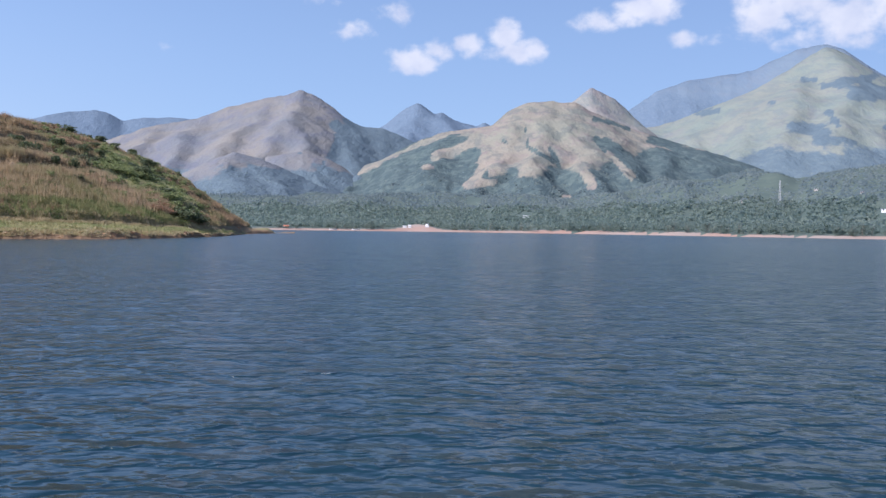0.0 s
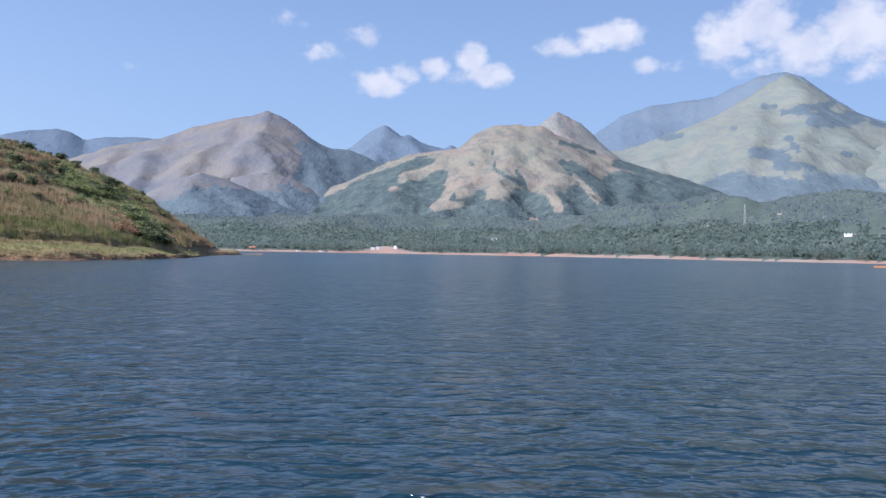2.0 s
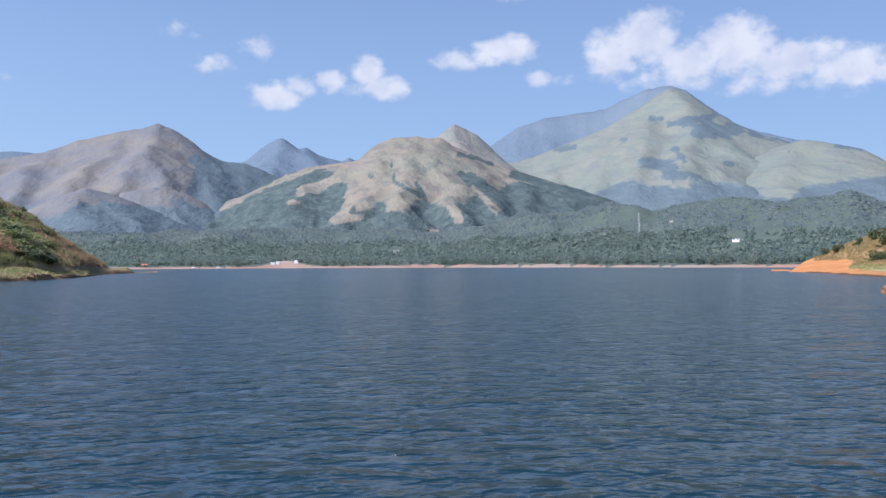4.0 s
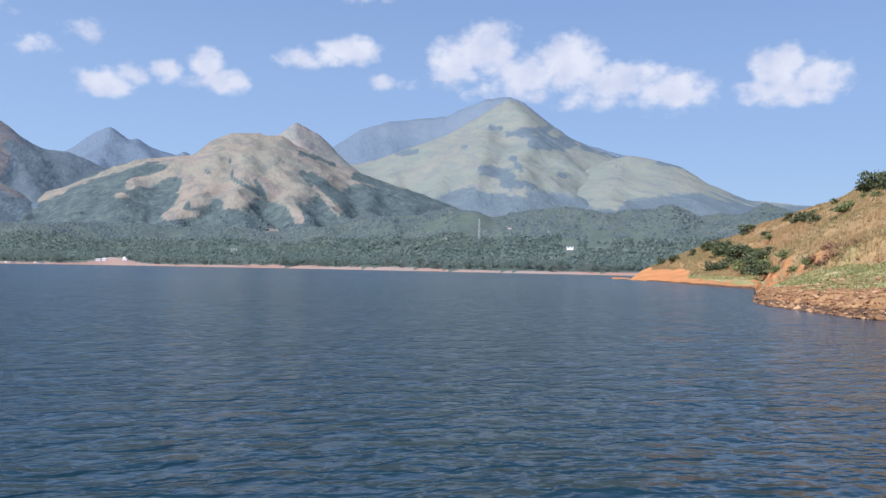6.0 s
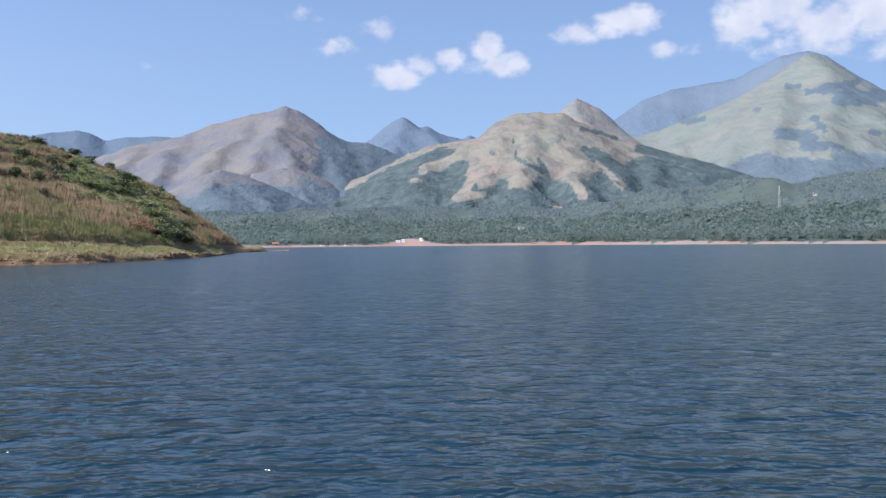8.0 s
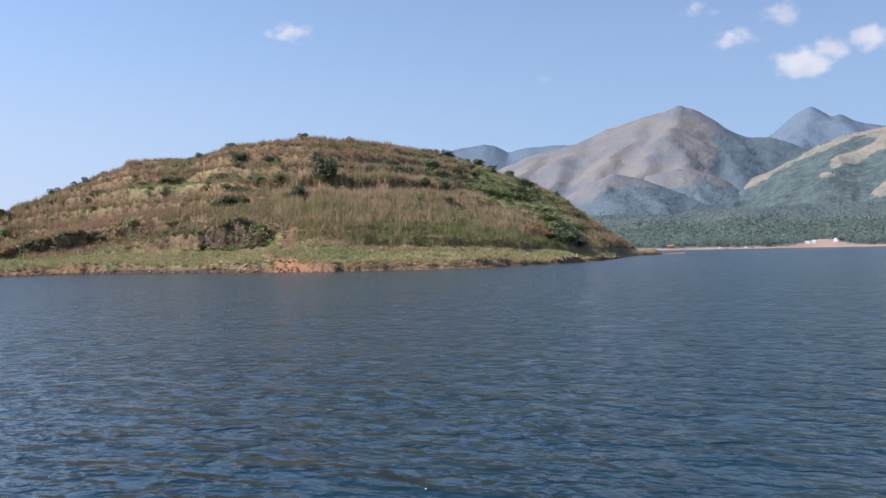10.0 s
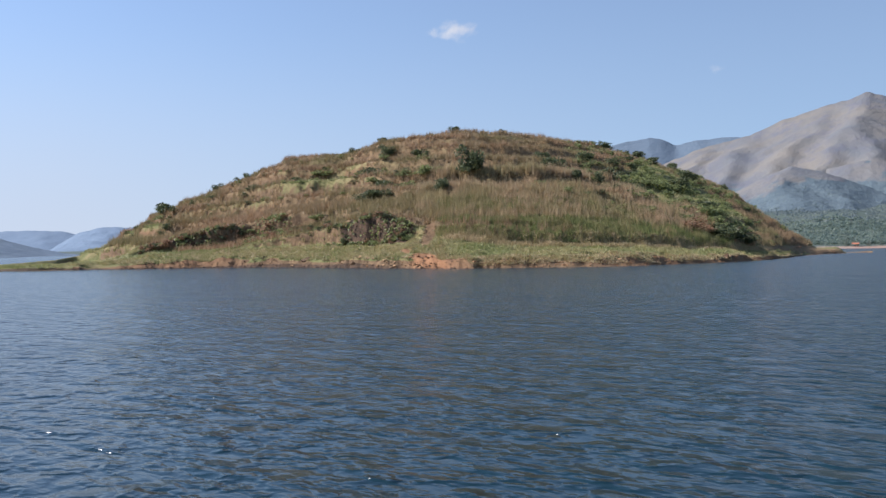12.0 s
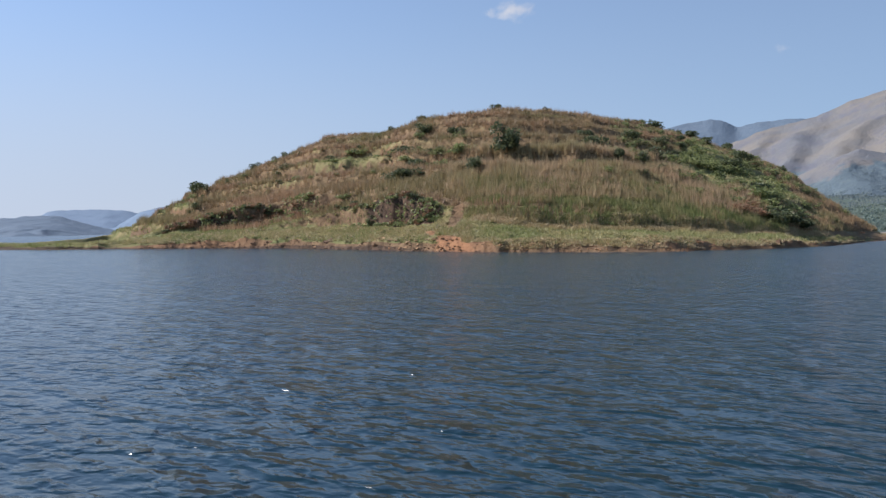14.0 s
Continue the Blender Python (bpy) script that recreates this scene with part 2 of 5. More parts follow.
def mountain_material(name, grass, rock, forest, mottle=0.4):
    """Bare grassland and rock above, woods where the forest attribute says so."""
    s = Shader(name, 0.95)
    big, mid, fine = s.noise(0.004, 5), s.noise(0.016, 6, 0.65, (1, 0.35, 1)), s.noise(0.07, 5, 0.7, (1, 0.4, 1))
    g = s.mix(s.span(big, 0.38, 0.62), grass[0], grass[1])
    g = s.mix(s.span(s.op("ADD", s.op("MULTIPLY", mid, 0.65), s.op("MULTIPLY", fine, 0.35)), 0.50, 0.60, 0, 0.75), g, rock)
    g = s.mix(s.span(s.noise(0.026, 8, 0.72, (1, 0.35, 1)), 0.49, 0.56, 0, mottle), g, forest[1])
    crowns = s.t.nodes.new("ShaderNodeTexVoronoi")
    crowns.inputs["Scale"].default_value = 0.085
    link(s.t, s.where.outputs["Position"], crowns.inputs["Vector"])
    tone = s.t.nodes.new("ShaderNodeSeparateColor")
    link(s.t, crowns.outputs["Color"], tone.inputs[0])
    f = s.mix(tone.outputs[0], forest[0], forest[2])
    f = s.mix(s.span(mid, 0.35, 0.65, 0, 0.5), f, forest[1])
    f = s.mix(s.span(s.noise(0.03, 6, 0.7), 0.46, 0.60, 0, 0.7), f, forest[0])
    edge = s.op("ADD", s.attr("forest"), s.op("MULTIPLY", s.op("SUBTRACT", s.op("ADD", fine, mid), 1.0), 1.5))
    wood = s.span(edge, 0.30, 0.70)
    s.color(s.mix(wood, g, f))
    dome = s.op("MULTIPLY", s.op("MULTIPLY", crowns.outputs["Distance"], -1.0), wood)
    s.bump(mid, 14, 0.6).bump(fine, 6, 0.6).bump(dome, 2.0, 0.5)
    return s.mat


def leaf_material(name, dark, light, patch=None, scale=0.05, glow_through=0.35):
    """Leaves and blades that let some light through; each varies, and patches of the slope differ."""
    s = Shader(name, 0.55)
    s.bsdf.inputs["Specular IOR Level"].default_value = 0.4
    c = s.mix(s.island(), dark, light)
    if patch:
        c = s.mix(s.span(s.noise(scale, 4), 0.42, 0.60, 0, 0.8), c, s.mix(s.island(), *patch))
    s.color(c)
    thin = s.t.nodes.new("ShaderNodeBsdfTranslucent")
    link(s.t, c, thin.inputs["Color"])
    both = s.t.nodes.new("ShaderNodeMixShader")
    both.inputs[0].default_value = glow_through
    link(s.t, s.bsdf.outputs[0], both.inputs[1])
    link(s.t, thin.outputs[0], both.inputs[2])
    link(s.t, both.outputs[0], s.t.nodes["Material Output"].inputs[0])
    return s.mat


def plain_material(name, a, b, scale, rough=0.8, bump=0.0):
    s = Shader(name, rough)
    n = s.noise(scale, 5, 0.6)
    s.color(s.mix(s.span(n, 0.3, 0.7), a, b))
    if bump:
        s.bump(n, bump)
    return s.mat


M_WATER = water_material()
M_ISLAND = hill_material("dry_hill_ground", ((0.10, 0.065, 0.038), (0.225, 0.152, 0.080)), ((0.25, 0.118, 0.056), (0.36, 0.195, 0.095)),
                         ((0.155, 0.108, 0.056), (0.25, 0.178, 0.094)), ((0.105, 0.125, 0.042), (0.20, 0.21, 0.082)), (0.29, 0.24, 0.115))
M_RIGHT = hill_material("orange_shore_ground", ((0.20, 0.105, 0.045), (0.45, 0.275, 0.12)), ((0.43, 0.165, 0.05), (0.55, 0.27, 0.105)),
                        ((0.27, 0.185, 0.085), (0.38, 0.27, 0.125)), ((0.17, 0.20, 0.06), (0.30, 0.31, 0.11)), (0.42, 0.35, 0.18))
# air haze is mixed into the mountains' base colours, bluer and paler with distance
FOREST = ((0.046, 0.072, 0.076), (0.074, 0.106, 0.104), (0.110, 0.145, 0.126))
HAZED_WOODS = ((0.092, 0.130, 0.150), (0.106, 0.146, 0.162), (0.120, 0.160, 0.168))
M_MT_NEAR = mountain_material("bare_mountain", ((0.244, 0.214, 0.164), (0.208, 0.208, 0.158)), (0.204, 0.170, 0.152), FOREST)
M_MT_FAR = mountain_material("haze_pale_mountain", ((0.25, 0.228, 0.20), (0.215, 0.225, 0.19)), (0.205, 0.19, 0.188), HAZED_WOODS)
M_MT_HAZE = mountain_material("hazed_mountain", ((0.165, 0.23, 0.30), (0.18, 0.24, 0.31)), (0.175, 0.23, 0.295), ((0.15, 0.215, 0.285), (0.165, 0.23, 0.30), (0.175, 0.24, 0.31)))
M_MT_PALE = mountain_material("haze_grey_mountain", ((0.194, 0.183, 0.158), (0.144, 0.154, 0.162)), (0.136, 0.142, 0.166), HAZED_WOODS, 0.12)
M_MT_GREEN = mountain_material("green_mountain", ((0.178, 0.212, 0.176), (0.202, 0.218, 0.178)), (0.176, 0.186, 0.174), HAZED_WOODS, 0.32)
M_MT_DARK = mountain_material("hazed_wooded_mountain", ((0.115, 0.160, 0.205), (0.135, 0.18, 0.215)), (0.14, 0.175, 0.205), ((0.105, 0.150, 0.195), (0.120, 0.165, 0.208), (0.13, 0.175, 0.215)))
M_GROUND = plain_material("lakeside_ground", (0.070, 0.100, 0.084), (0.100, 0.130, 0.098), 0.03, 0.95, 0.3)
M_SHORE = plain_material("bare_red_bank", (0.34, 0.195, 0.135), (0.29, 0.265, 0.225), 0.016, 0.95, 0.2)
# far woods: leaf colours lifted and blued to carry the haze, M_WOODS most
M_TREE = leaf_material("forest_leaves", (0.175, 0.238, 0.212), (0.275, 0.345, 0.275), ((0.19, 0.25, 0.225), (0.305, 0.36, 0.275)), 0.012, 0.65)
M_WOODS = leaf_material("haze_tinted_leaves", (0.135, 0.190, 0.202), (0.202, 0.262, 0.254), ((0.165, 0.220, 0.224), (0.270, 0.320, 0.280)), 0.011, 0.6)
M_BUSH = leaf_material("bush_leaves", (0.060, 0.080, 0.038), (0.150, 0.180, 0.080))
M_DRYGRASS = leaf_material("dry_grass_blades", (0.26, 0.170, 0.091), (0.45, 0.312, 0.182), ((0.175, 0.162, 0.069), (0.32, 0.285, 0.132)), 0.06)
M_GREENGRASS = leaf_material("green_grass_blades", (0.175, 0.21, 0.072), (0.37, 0.385, 0.155), ((0.31, 0.28, 0.125), (0.48, 0.42, 0.21)), 0.12)
M_PLUME = leaf_material("grass_plumes", (0.35, 0.24, 0.135), (0.56, 0.42, 0.26), ((0.25, 0.22, 0.10), (0.43, 0.38, 0.18)), 0.09)
M_TALLGREEN = leaf_material("tall_green_blades", (0.125, 0.16, 0.052), (0.28, 0.31, 0.11), ((0.21, 0.19, 0.08), (0.37, 0.33, 0.15)), 0.22)
M_SCRUB = leaf_material("scrub_leaves", (0.13, 0.165, 0.065), (0.31, 0.35, 0.14), None, 0.05, 0.45)
M_LAWN = leaf_material("lawn_blades", (0.20, 0.225, 0.075), (0.34, 0.36, 0.14), ((0.34, 0.30, 0.13), (0.46, 0.40, 0.19)), 0.2)
M_STRAW = leaf_material("straw_blades", (0.40, 0.31, 0.17), (0.62, 0.51, 0.32), ((0.30, 0.25, 0.11), (0.48, 0.40, 0.21)), 0.25)
M_DRYGOLD = leaf_material("golden_grass_blades", (0.30, 0.195, 0.085), (0.46, 0.32, 0.150), ((0.20, 0.175, 0.068), (0.33, 0.28, 0.118)), 0.06)
M_DEADLEAF = leaf_material("dead_leaves", (0.19, 0.105, 0.06), (0.37, 0.225, 0.125))
M_TWIG = plain_material("dry_twigs", (0.22, 0.13, 0.075), (0.38, 0.25, 0.15), 5.0, 0.9)
M_PALEBARK = plain_material("pale_bark", (0.16, 0.14, 0.11), (0.32, 0.28, 0.23), 3.0, 0.9)
M_DARK = plain_material("dark_window_glass", (0.02, 0.025, 0.03), (0.04, 0.045, 0.05), 1.0, 0.15)
M_BARK = plain_material("bark", (0.06, 0.045, 0.03), (0.12, 0.09, 0.06), 6.0, 0.9)
def stone_material():
    s = Shader("shore_stone", 0.9)
    c = s.mix(s.t.nodes.new("ShaderNodeObjectInfo").outputs["Random"], (0.22, 0.115, 0.055), (0.54, 0.36, 0.20))
    c = s.mix(s.span(s.noise(1.4, 4), 0.4, 0.65, 0, 0.7), c, s.mix(s.island(), (0.15, 0.08, 0.04), (0.38, 0.24, 0.12)))
    s.color(c)
    s.bump(s.noise(7, 4), 0.03)
    return s.mat


M_STONE = stone_material()
M_BOULDER = plain_material("dark_boulder", (0.07, 0.045, 0.03), (0.20, 0.125, 0.075), 1.2, 0.9, 0.08)
M_WHITE = plain_material("white_paint", (0.60, 0.60, 0.58), (0.74, 0.74, 0.72), 0.6, 0.6)
M_PALEWALL = plain_material("weathered_pale_wall", (0.30, 0.29, 0.26), (0.42, 0.40, 0.36), 0.6, 0.8)
M_ROOF = plain_material("grey_sheet_roof", (0.30, 0.30, 0.31), (0.40, 0.38, 0.36), 0.5, 0.6)
M_ORANGE = plain_material("orange_tarpaulin", (0.38, 0.15, 0.09), (0.45, 0.19, 0.11), 0.8, 0.7)
M_METAL = plain_material("galvanised_steel", (0.40, 0.41, 0.42), (0.52, 0.52, 0.52), 2.0, 0.5)


# ---------------------------------------------------------------- geometry helpers
def lattice(ix, iy, seed):
    h = (ix.astype(np.int64) * 374761393 + iy.astype(np.int64) * 668265263 + seed * 974634777) & 0x7FFFFFFF
    h = ((h ^ (h >> 13)) * 1274126177) & 0x7FFFFFFF
    return ((h ^ (h >> 16)) & 0xFFFF) / 65535.0


def value_noise(x, y, seed=0):
    x, y = np.asarray(x, float), np.asarray(y, float)
    ix, iy = np.floor(x), np.floor(y)
    fx, fy = x - ix, y - iy
    fx, fy = fx * fx * (3 - 2 * fx), fy * fy * (3 - 2 * fy)
    a, b = lattice(ix, iy, seed), lattice(ix + 1, iy, seed)
    c, d = lattice(ix, iy + 1, seed), lattice(ix + 1, iy + 1, seed)
    return (a + (b - a) * fx) * (1 - fy) + (c + (d - c) * fx) * fy


def fbm(x, y, seed=0, octaves=5, gain=0.5):
    total, amp, norm = 0.0, 1.0, 0.0
    for k in range(octaves):
        total = total + amp * value_noise(np.asarray(x) * 2 ** k + 17.3 * k, np.asarray(y) * 2 ** k - 9.1 * k, seed + k)
        norm += amp
        amp *= gain
    return total / norm


def ridged(x, y, seed=0, octaves=4):
    total, amp, norm = 0.0, 1.0, 0.0
    for k in range(octaves):
        total = total + amp * (1 - np.abs(2 * value_noise(np.asarray(x) * 2 ** k + 5.7 * k, np.asarray(y) * 2 ** k + 3.3 * k, seed + k) - 1))
        norm += amp
        amp *= 0.56
    return total / norm


def smooth(a, b, x):
    t = np.clip((np.asarray(x) - a) / (b - a), 0, 1)
    return t * t * (3 - 2 * t)


def curve(table, col, az):
    """A column of a table of rows that begin with an azimuth, read at az."""
    rows = sorted(table)
    return np.interp(az, [r[0] for r in rows], [r[col] for r in rows])


def fast_mesh(name, verts, faces, material, smooth_shade=False):
    """A mesh from arrays; faces all have the same number of corners."""
    verts, faces = np.asarray(verts, np.float32), np.asarray(faces, np.int32)
    me = bpy.data.meshes.new(name)
    n, k = faces.shape
    me.vertices.add(len(verts))
    me.vertices.foreach_set("co", verts.ravel())
    me.loops.add(n * k)
    me.loops.foreach_set("vertex_index", faces.ravel())
    me.polygons.add(n)
    me.polygons.foreach_set("loop_start", np.arange(0, n * k, k, dtype=np.int32))
    me.polygons.foreach_set("use_smooth", np.full(n, smooth_shade))
    me.update(calc_edges=True)
    me.materials.append(material)
    return me


def grid_faces(rows, cols):
    i = np.arange(rows * cols).reshape(rows, cols)
    return np.stack([i[:-1, :-1], i[:-1, 1:], i[1:, 1:], i[1:, :-1]], -1).reshape(-1, 4)


def sheet(name, x, y, z, material, flip=False):
    f = grid_faces(*x.shape)
    if flip:
        f = f[:, ::-1]
    return fast_mesh(name, np.stack([x, y, z], -1).reshape(-1, 3), f, material, True)


def put_attribute(me, name, values):
    a = me.attributes.new(name, "FLOAT", "POINT")
    a.data.foreach_set("value", np.asarray(values, np.float32).ravel())


def part(name, bm, material, parent=None, label=""):
    me = bpy.data.meshes.new(name)
    bm.to_mesh(me)
    bm.free()
    me.materials.append(material)
    ob = new(name, me)
    if parent:
        ob.parent = parent
    if label:
        ob["label"] = label
    return ob


def polar(az, d, origin=(0.0, 0.0)):
    a = np.radians(az)
    return origin[0] - np.sin(a) * d, origin[1] + np.cos(a) * d


# ---------------------------------------------------------------- lake and ground
# azimuth and distance of the far shore
SHORE = [(-180, 700), (-140, 520), (-110, 420), (-75, 430), (-40, 430), (-33, 470), (-27, 500), (-22, 545), (-16, 600), (-10, 660), (-4, 690), (2, 720), (5, 700), (11, 690),
         (20, 760), (40, 1200), (56, 1700), (62, 2000), (75, 1900), (100, 1200), (140, 800), (180, 700)]


def shore_distance(az):
    return curve(SHORE, 1, az) * (1 + 0.035 * (fbm(np.asarray(az) * 0.55 + 40, 0.0 * np.asarray(az), 3, 4) - 0.5))


def plain_height(az, d):
    s = d - shore_distance(az)
    bank = (2.2 + 1.6 * smooth(-4, -8, az) * smooth(-22, -17, az) * fbm(np.asarray(az) * 1.7, 0 * np.asarray(az), 8, 3)) * smooth(0, 14, s) + 1.2 * smooth(14, 60, s)
    east = smooth(-9, -17, az)
    rise = (52 * smooth(40, 760, s) + 46 * east * smooth(300, 1300, s) + 10 * smooth(600, 2000, s)) * (1 - 0.9 * smooth(30, 50, az))
    hills = (30 + 14 * east) * (fbm(np.asarray(az) * 0.34 + 7, d / 380, 5, 4) - 0.35) * smooth(120, 700, s) * (1 - 0.8 * smooth(30, 50, az))
    under = -0.6 + 0.09 * np.clip(s, -30, 0)
    knoll = 4.0 * np.exp(-((np.asarray(az) - 1.3) / 1.3) ** 2) * smooth(0, 45, s) * smooth(160, 60, s)
    return np.where(s > 0, -0.6 + bank + rise + np.clip(hills, -6, None) + knoll, under)


def build_ground():
    az = np.r_[np.arange(-180, -60, 2.0), np.arange(-60, 75, 0.4), np.arange(75, 180.1, 2.0)]
    d = np.r_[np.r_[0.001, np.geomspace(4, 350, 22)], np.arange(370, 900, 10), np.arange(900, 2200, 30), np.linspace(2200, 4930, 26)]
    A, D = np.meshgrid(az, d)
    x, y = polar(A, D)
    z = plain_height(A, D)
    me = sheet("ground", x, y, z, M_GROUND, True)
    me.materials.append(M_SHORE)
    s = (D - shore_distance(A))[:-1, :-1].ravel()
    me.polygons.foreach_set("material_index", ((A[:-1, :-1].ravel() < 48) & (s > -25) & (s < 5 + 14 * fbm(A[:-1, :-1].ravel() * 0.9, 0 * s, 14, 3) + 36 * np.exp(-((A[:-1, :-1].ravel() - 0.9) / 1.5) ** 2))).astype(np.int32))
    tagged(new("ground", me), "wooded lakeside plain with a bare reddish bank at the water", "ground", kind="structure")


def wave_height(x, y):
    """Short wind ripples running up the lake: steep little crests, a few centimetres high, on a lightly heaving surface."""
    z = 0.0
    for k, (length, lean, amp) in enumerate(((2.2, 6, 0.040), (1.3, -9, 0.045), (0.85, 12, 0.036))):
        a = radians(lean)
        along, across = x * math.sin(a) + y * math.cos(a), x * math.cos(a) - y * math.sin(a)
        n = value_noise(across / length * 0.72, along / length * 1.9, 800 + k)
        z = z + amp * smooth(0.45, 0.95, n)
    return 0.45 * z + 0.015 * (fbm(x / 5.0, y / 3.0, 820, 3) - 0.5)


def build_water():
    az = np.r_[np.arange(-180, -54, 3.0), np.arange(-54, 74, 0.5), np.arange(74, 180.1, 3.0)]
    d = np.r_[0.001, np.geomspace(5, 14, 14)[:-1], np.geomspace(14, 42, 90)[:-1], np.geomspace(42, 150, 150)[:-1], np.geomspace(150, 420, 50), np.geomspace(450, 4900, 16)]
    A, D = np.meshgrid(az, d)
    x, y = polar(A, D, (0.0, -30.0))
    z = wave_height(x, y) * smooth(440, 260, D)
    tagged(new("water", sheet("water", x, y, z, M_WATER, True)), "rippled dark blue lake water under a clear sky", "water", kind="structure")


build_ground()
build_water()


# ---------------------------------------------------------------- mountains
def spot(az, u, a, b, w, h):
    return np.exp(-((az - a) / w) ** 2 - ((u - b) / h) ** 2)


class Mountain:
    """A mountain seen across the lake: rows of azimuth and crest elevation in degrees; a foot and a crest distance.
    arms: lines of (azimuth, elevation) along the spurs that come down from the crest towards the lake."""

    def __init__(self, crest, foot, far, seed, gully=1.0, wood=9.0, bend=1.7, fade=2.5, woods=(), arms=(), steep=0.72):
        self.crest, self.foot, self.far, self.seed = crest, foot, far, seed
        self.gully, self.wood, self.bend, self.fade, self.woods, self.steep = gully, wood, bend, fade, woods, steep
        self.lo, self.hi = min(r[0] for r in crest), max(r[0] for r in crest)
        self.arms = [[self.on_arm(a, e) for a, e in line] for line in arms]

    def on_arm(self, az, el):
        """Where a spur that falls evenly from crest to foot has this elevation: metres across, metres up the slope, height."""
        u = np.linspace(0.02, 1, 200)
        dc, zc = float(self.crest_distance(az)), float(self.crest_height(az))
        d = self.foot + u * (dc - self.foot)
        up = np.degrees(np.arctan2(zc * u ** 1.08 - 2.5, d))
        k = float(np.interp(el, up, u))
        d = self.foot + k * (dc - self.foot)
        return np.radians(az) * 0.5 * (self.foot + self.far), k * (self.far - self.foot), 2.5 + d * math.tan(radians(el))

    def crest_distance(self, az):
        return self.far * (1 + 0.05 * (fbm(np.asarray(az) * 0.15 + 3, 0 * np.asarray(az), self.seed, 3) - 0.5))

    def crest_height(self, az):
        az = np.asarray(az, float)
        el = sum(curve(self.crest, 1, az + k * 0.09) for k in (-1, 0, 1)) / 3
        el = el + 0.16 * (fbm(az * 1.6, 0 * az, self.seed + 9, 4) - 0.5)
        return 2.5 + self.crest_distance(az) * np.tan(np.radians(el))

    def body_height(self, az):
        """The crest's height without its small notches, for the slope below."""
        az = np.asarray(az, float)
        el = sum(curve(self.crest, 1, az + k * 0.22) for k in range(-3, 4)) / 7
        return 2.5 + self.crest_distance(az) * np.tan(np.radians(el))

    def at(self, az, u):
        az, u = np.broadcast_arrays(np.asarray(az, float), np.asarray(u, float))
        dc, near = self.crest_distance(az), smooth(0.80, 1.0, u)
        zc = self.crest_height(az) * near + self.body_height(az) * (1 - near)
        d = self.foot + u * (dc - self.foot)
        across, up = np.radians(az) * 0.5 * (self.foot + self.far), u * (self.far - self.foot)
        w = 0.055 * self.far
        bx, by = fbm(across / w, up / w, self.seed + 4, 4) - 0.5, fbm(across / w + 31, up / w, self.seed + 5, 4) - 0.5
        across, up = across + 0.55 * w * bx, up + 0.55 * w * by
        # the main slope, cut by gullies that run down from the crest
        z = np.clip(u, 0, 1) ** self.bend * zc
        fall = smooth(1.0, 0.8, u) * smooth(0.02, 0.3, u)
        z = z + self.gully * 0.024 * self.far * (ridged(across / (1.1 * w), up / (2.2 * w), self.seed + 20, 4) - 0.62) * fall
        # spurs, with side gullies square to them
        soft = 0.005 * self.far
        for line in self.arms:
            best = np.full(z.shape, -1e9)
            run = 0.0
            for (x0, y0, h0), (x1, y1, h1) in zip(line, line[1:]):
                span = math.hypot(x1 - x0, y1 - y0) + 1e-6
                f = np.clip(((across - x0) * (x1 - x0) + (up - y0) * (y1 - y0)) / span ** 2, 0, 1)
                off = np.hypot(across - x0 - f * (x1 - x0), up - y0 - f * (y1 - y0))
                side = fbm((run + f * span) / (0.45 * w), off / (2.2 * w), self.seed + 40, 4) - 0.5
                tent = h0 + f * (h1 - h0) - self.steep * (np.hypot(off, 0.12 * w) - 0.12 * w) * (1 + 0.5 * side) + self.gully * 0.026 * self.far * side * smooth(0, 0.6 * w, off)
                best = np.maximum(best, tent)
                run += span
            z = z + soft * np.log1p(np.exp(np.clip((best - z) / soft, -30, 30)))
        z = z + self.gully * (0.030 * w * 2 * (ridged(across / (0.35 * w), up / (0.6 * w), self.seed + 31, 4) - 0.6)) * fall
        # no spur stands above the crest behind it
        cap = zc * d / dc * (0.90 + 0.10 * smooth(0.6, 1.0, u))
        room = 0.03 * zc
        z = np.where(u < 1, cap - room * np.log1p(np.exp(np.clip((cap - z) / room, -30, 30))), zc * (1 - 1.1 * np.clip(u - 1, 0, None)))
        ends = smooth(self.lo, self.lo + self.fade, az) * smooth(self.hi, self.hi - self.fade, az)
        return (z + 30) * ends - 30 - 8 * smooth(0.95, 0.6, u)

    def wooded(self, az, u):
        """1 in woods, 0 on grassland: woods below a line, then strokes of the wood and the bare colour as they run over
        the slope.
        """
        az, u = np.broadcast_arrays(np.asarray(az, float), np.asarray(u, float))
        d = self.foot + u * (self.crest_distance(az) - self.foot)
        x, y = polar(az, d)
        el = np.degrees(np.arctan2(self.at(az, u) - 2.5, d))
        w = self.far * 0.05
        n = fbm(x / w, y / w * 0.6, self.seed + 50, 5) - 0.5
        jag = fbm(x / w * 3.5 + 3, y / w * 2.0, self.seed + 63, 4) - 0.5
        line = curve(self.wood, 1, az) if isinstance(self.wood, list) else self.wood
        wood = np.clip(0.5 + (line - el + 1.1 * n + 0.9 * jag) / 0.55, 0, 1)
        for a0, e0, a1, e1, half, kind in self.woods:
            f = np.clip(((az - a0) * (a1 - a0) + (el - e0) * (e1 - e0)) / ((a1 - a0) ** 2 + (e1 - e0) ** 2 + 1e-6), 0, 1)
            off = np.hypot(az - a0 - f * (a1 - a0), el - e0 - f * (e1 - e0)) + 1.2 * half ** 0.6 * (jag + 0.5 * n)
            inside = smooth(half * 1.5, half * 0.6, off)
            wood = np.maximum(wood, inside) if kind else np.minimum(wood, 1 - inside)
        return wood

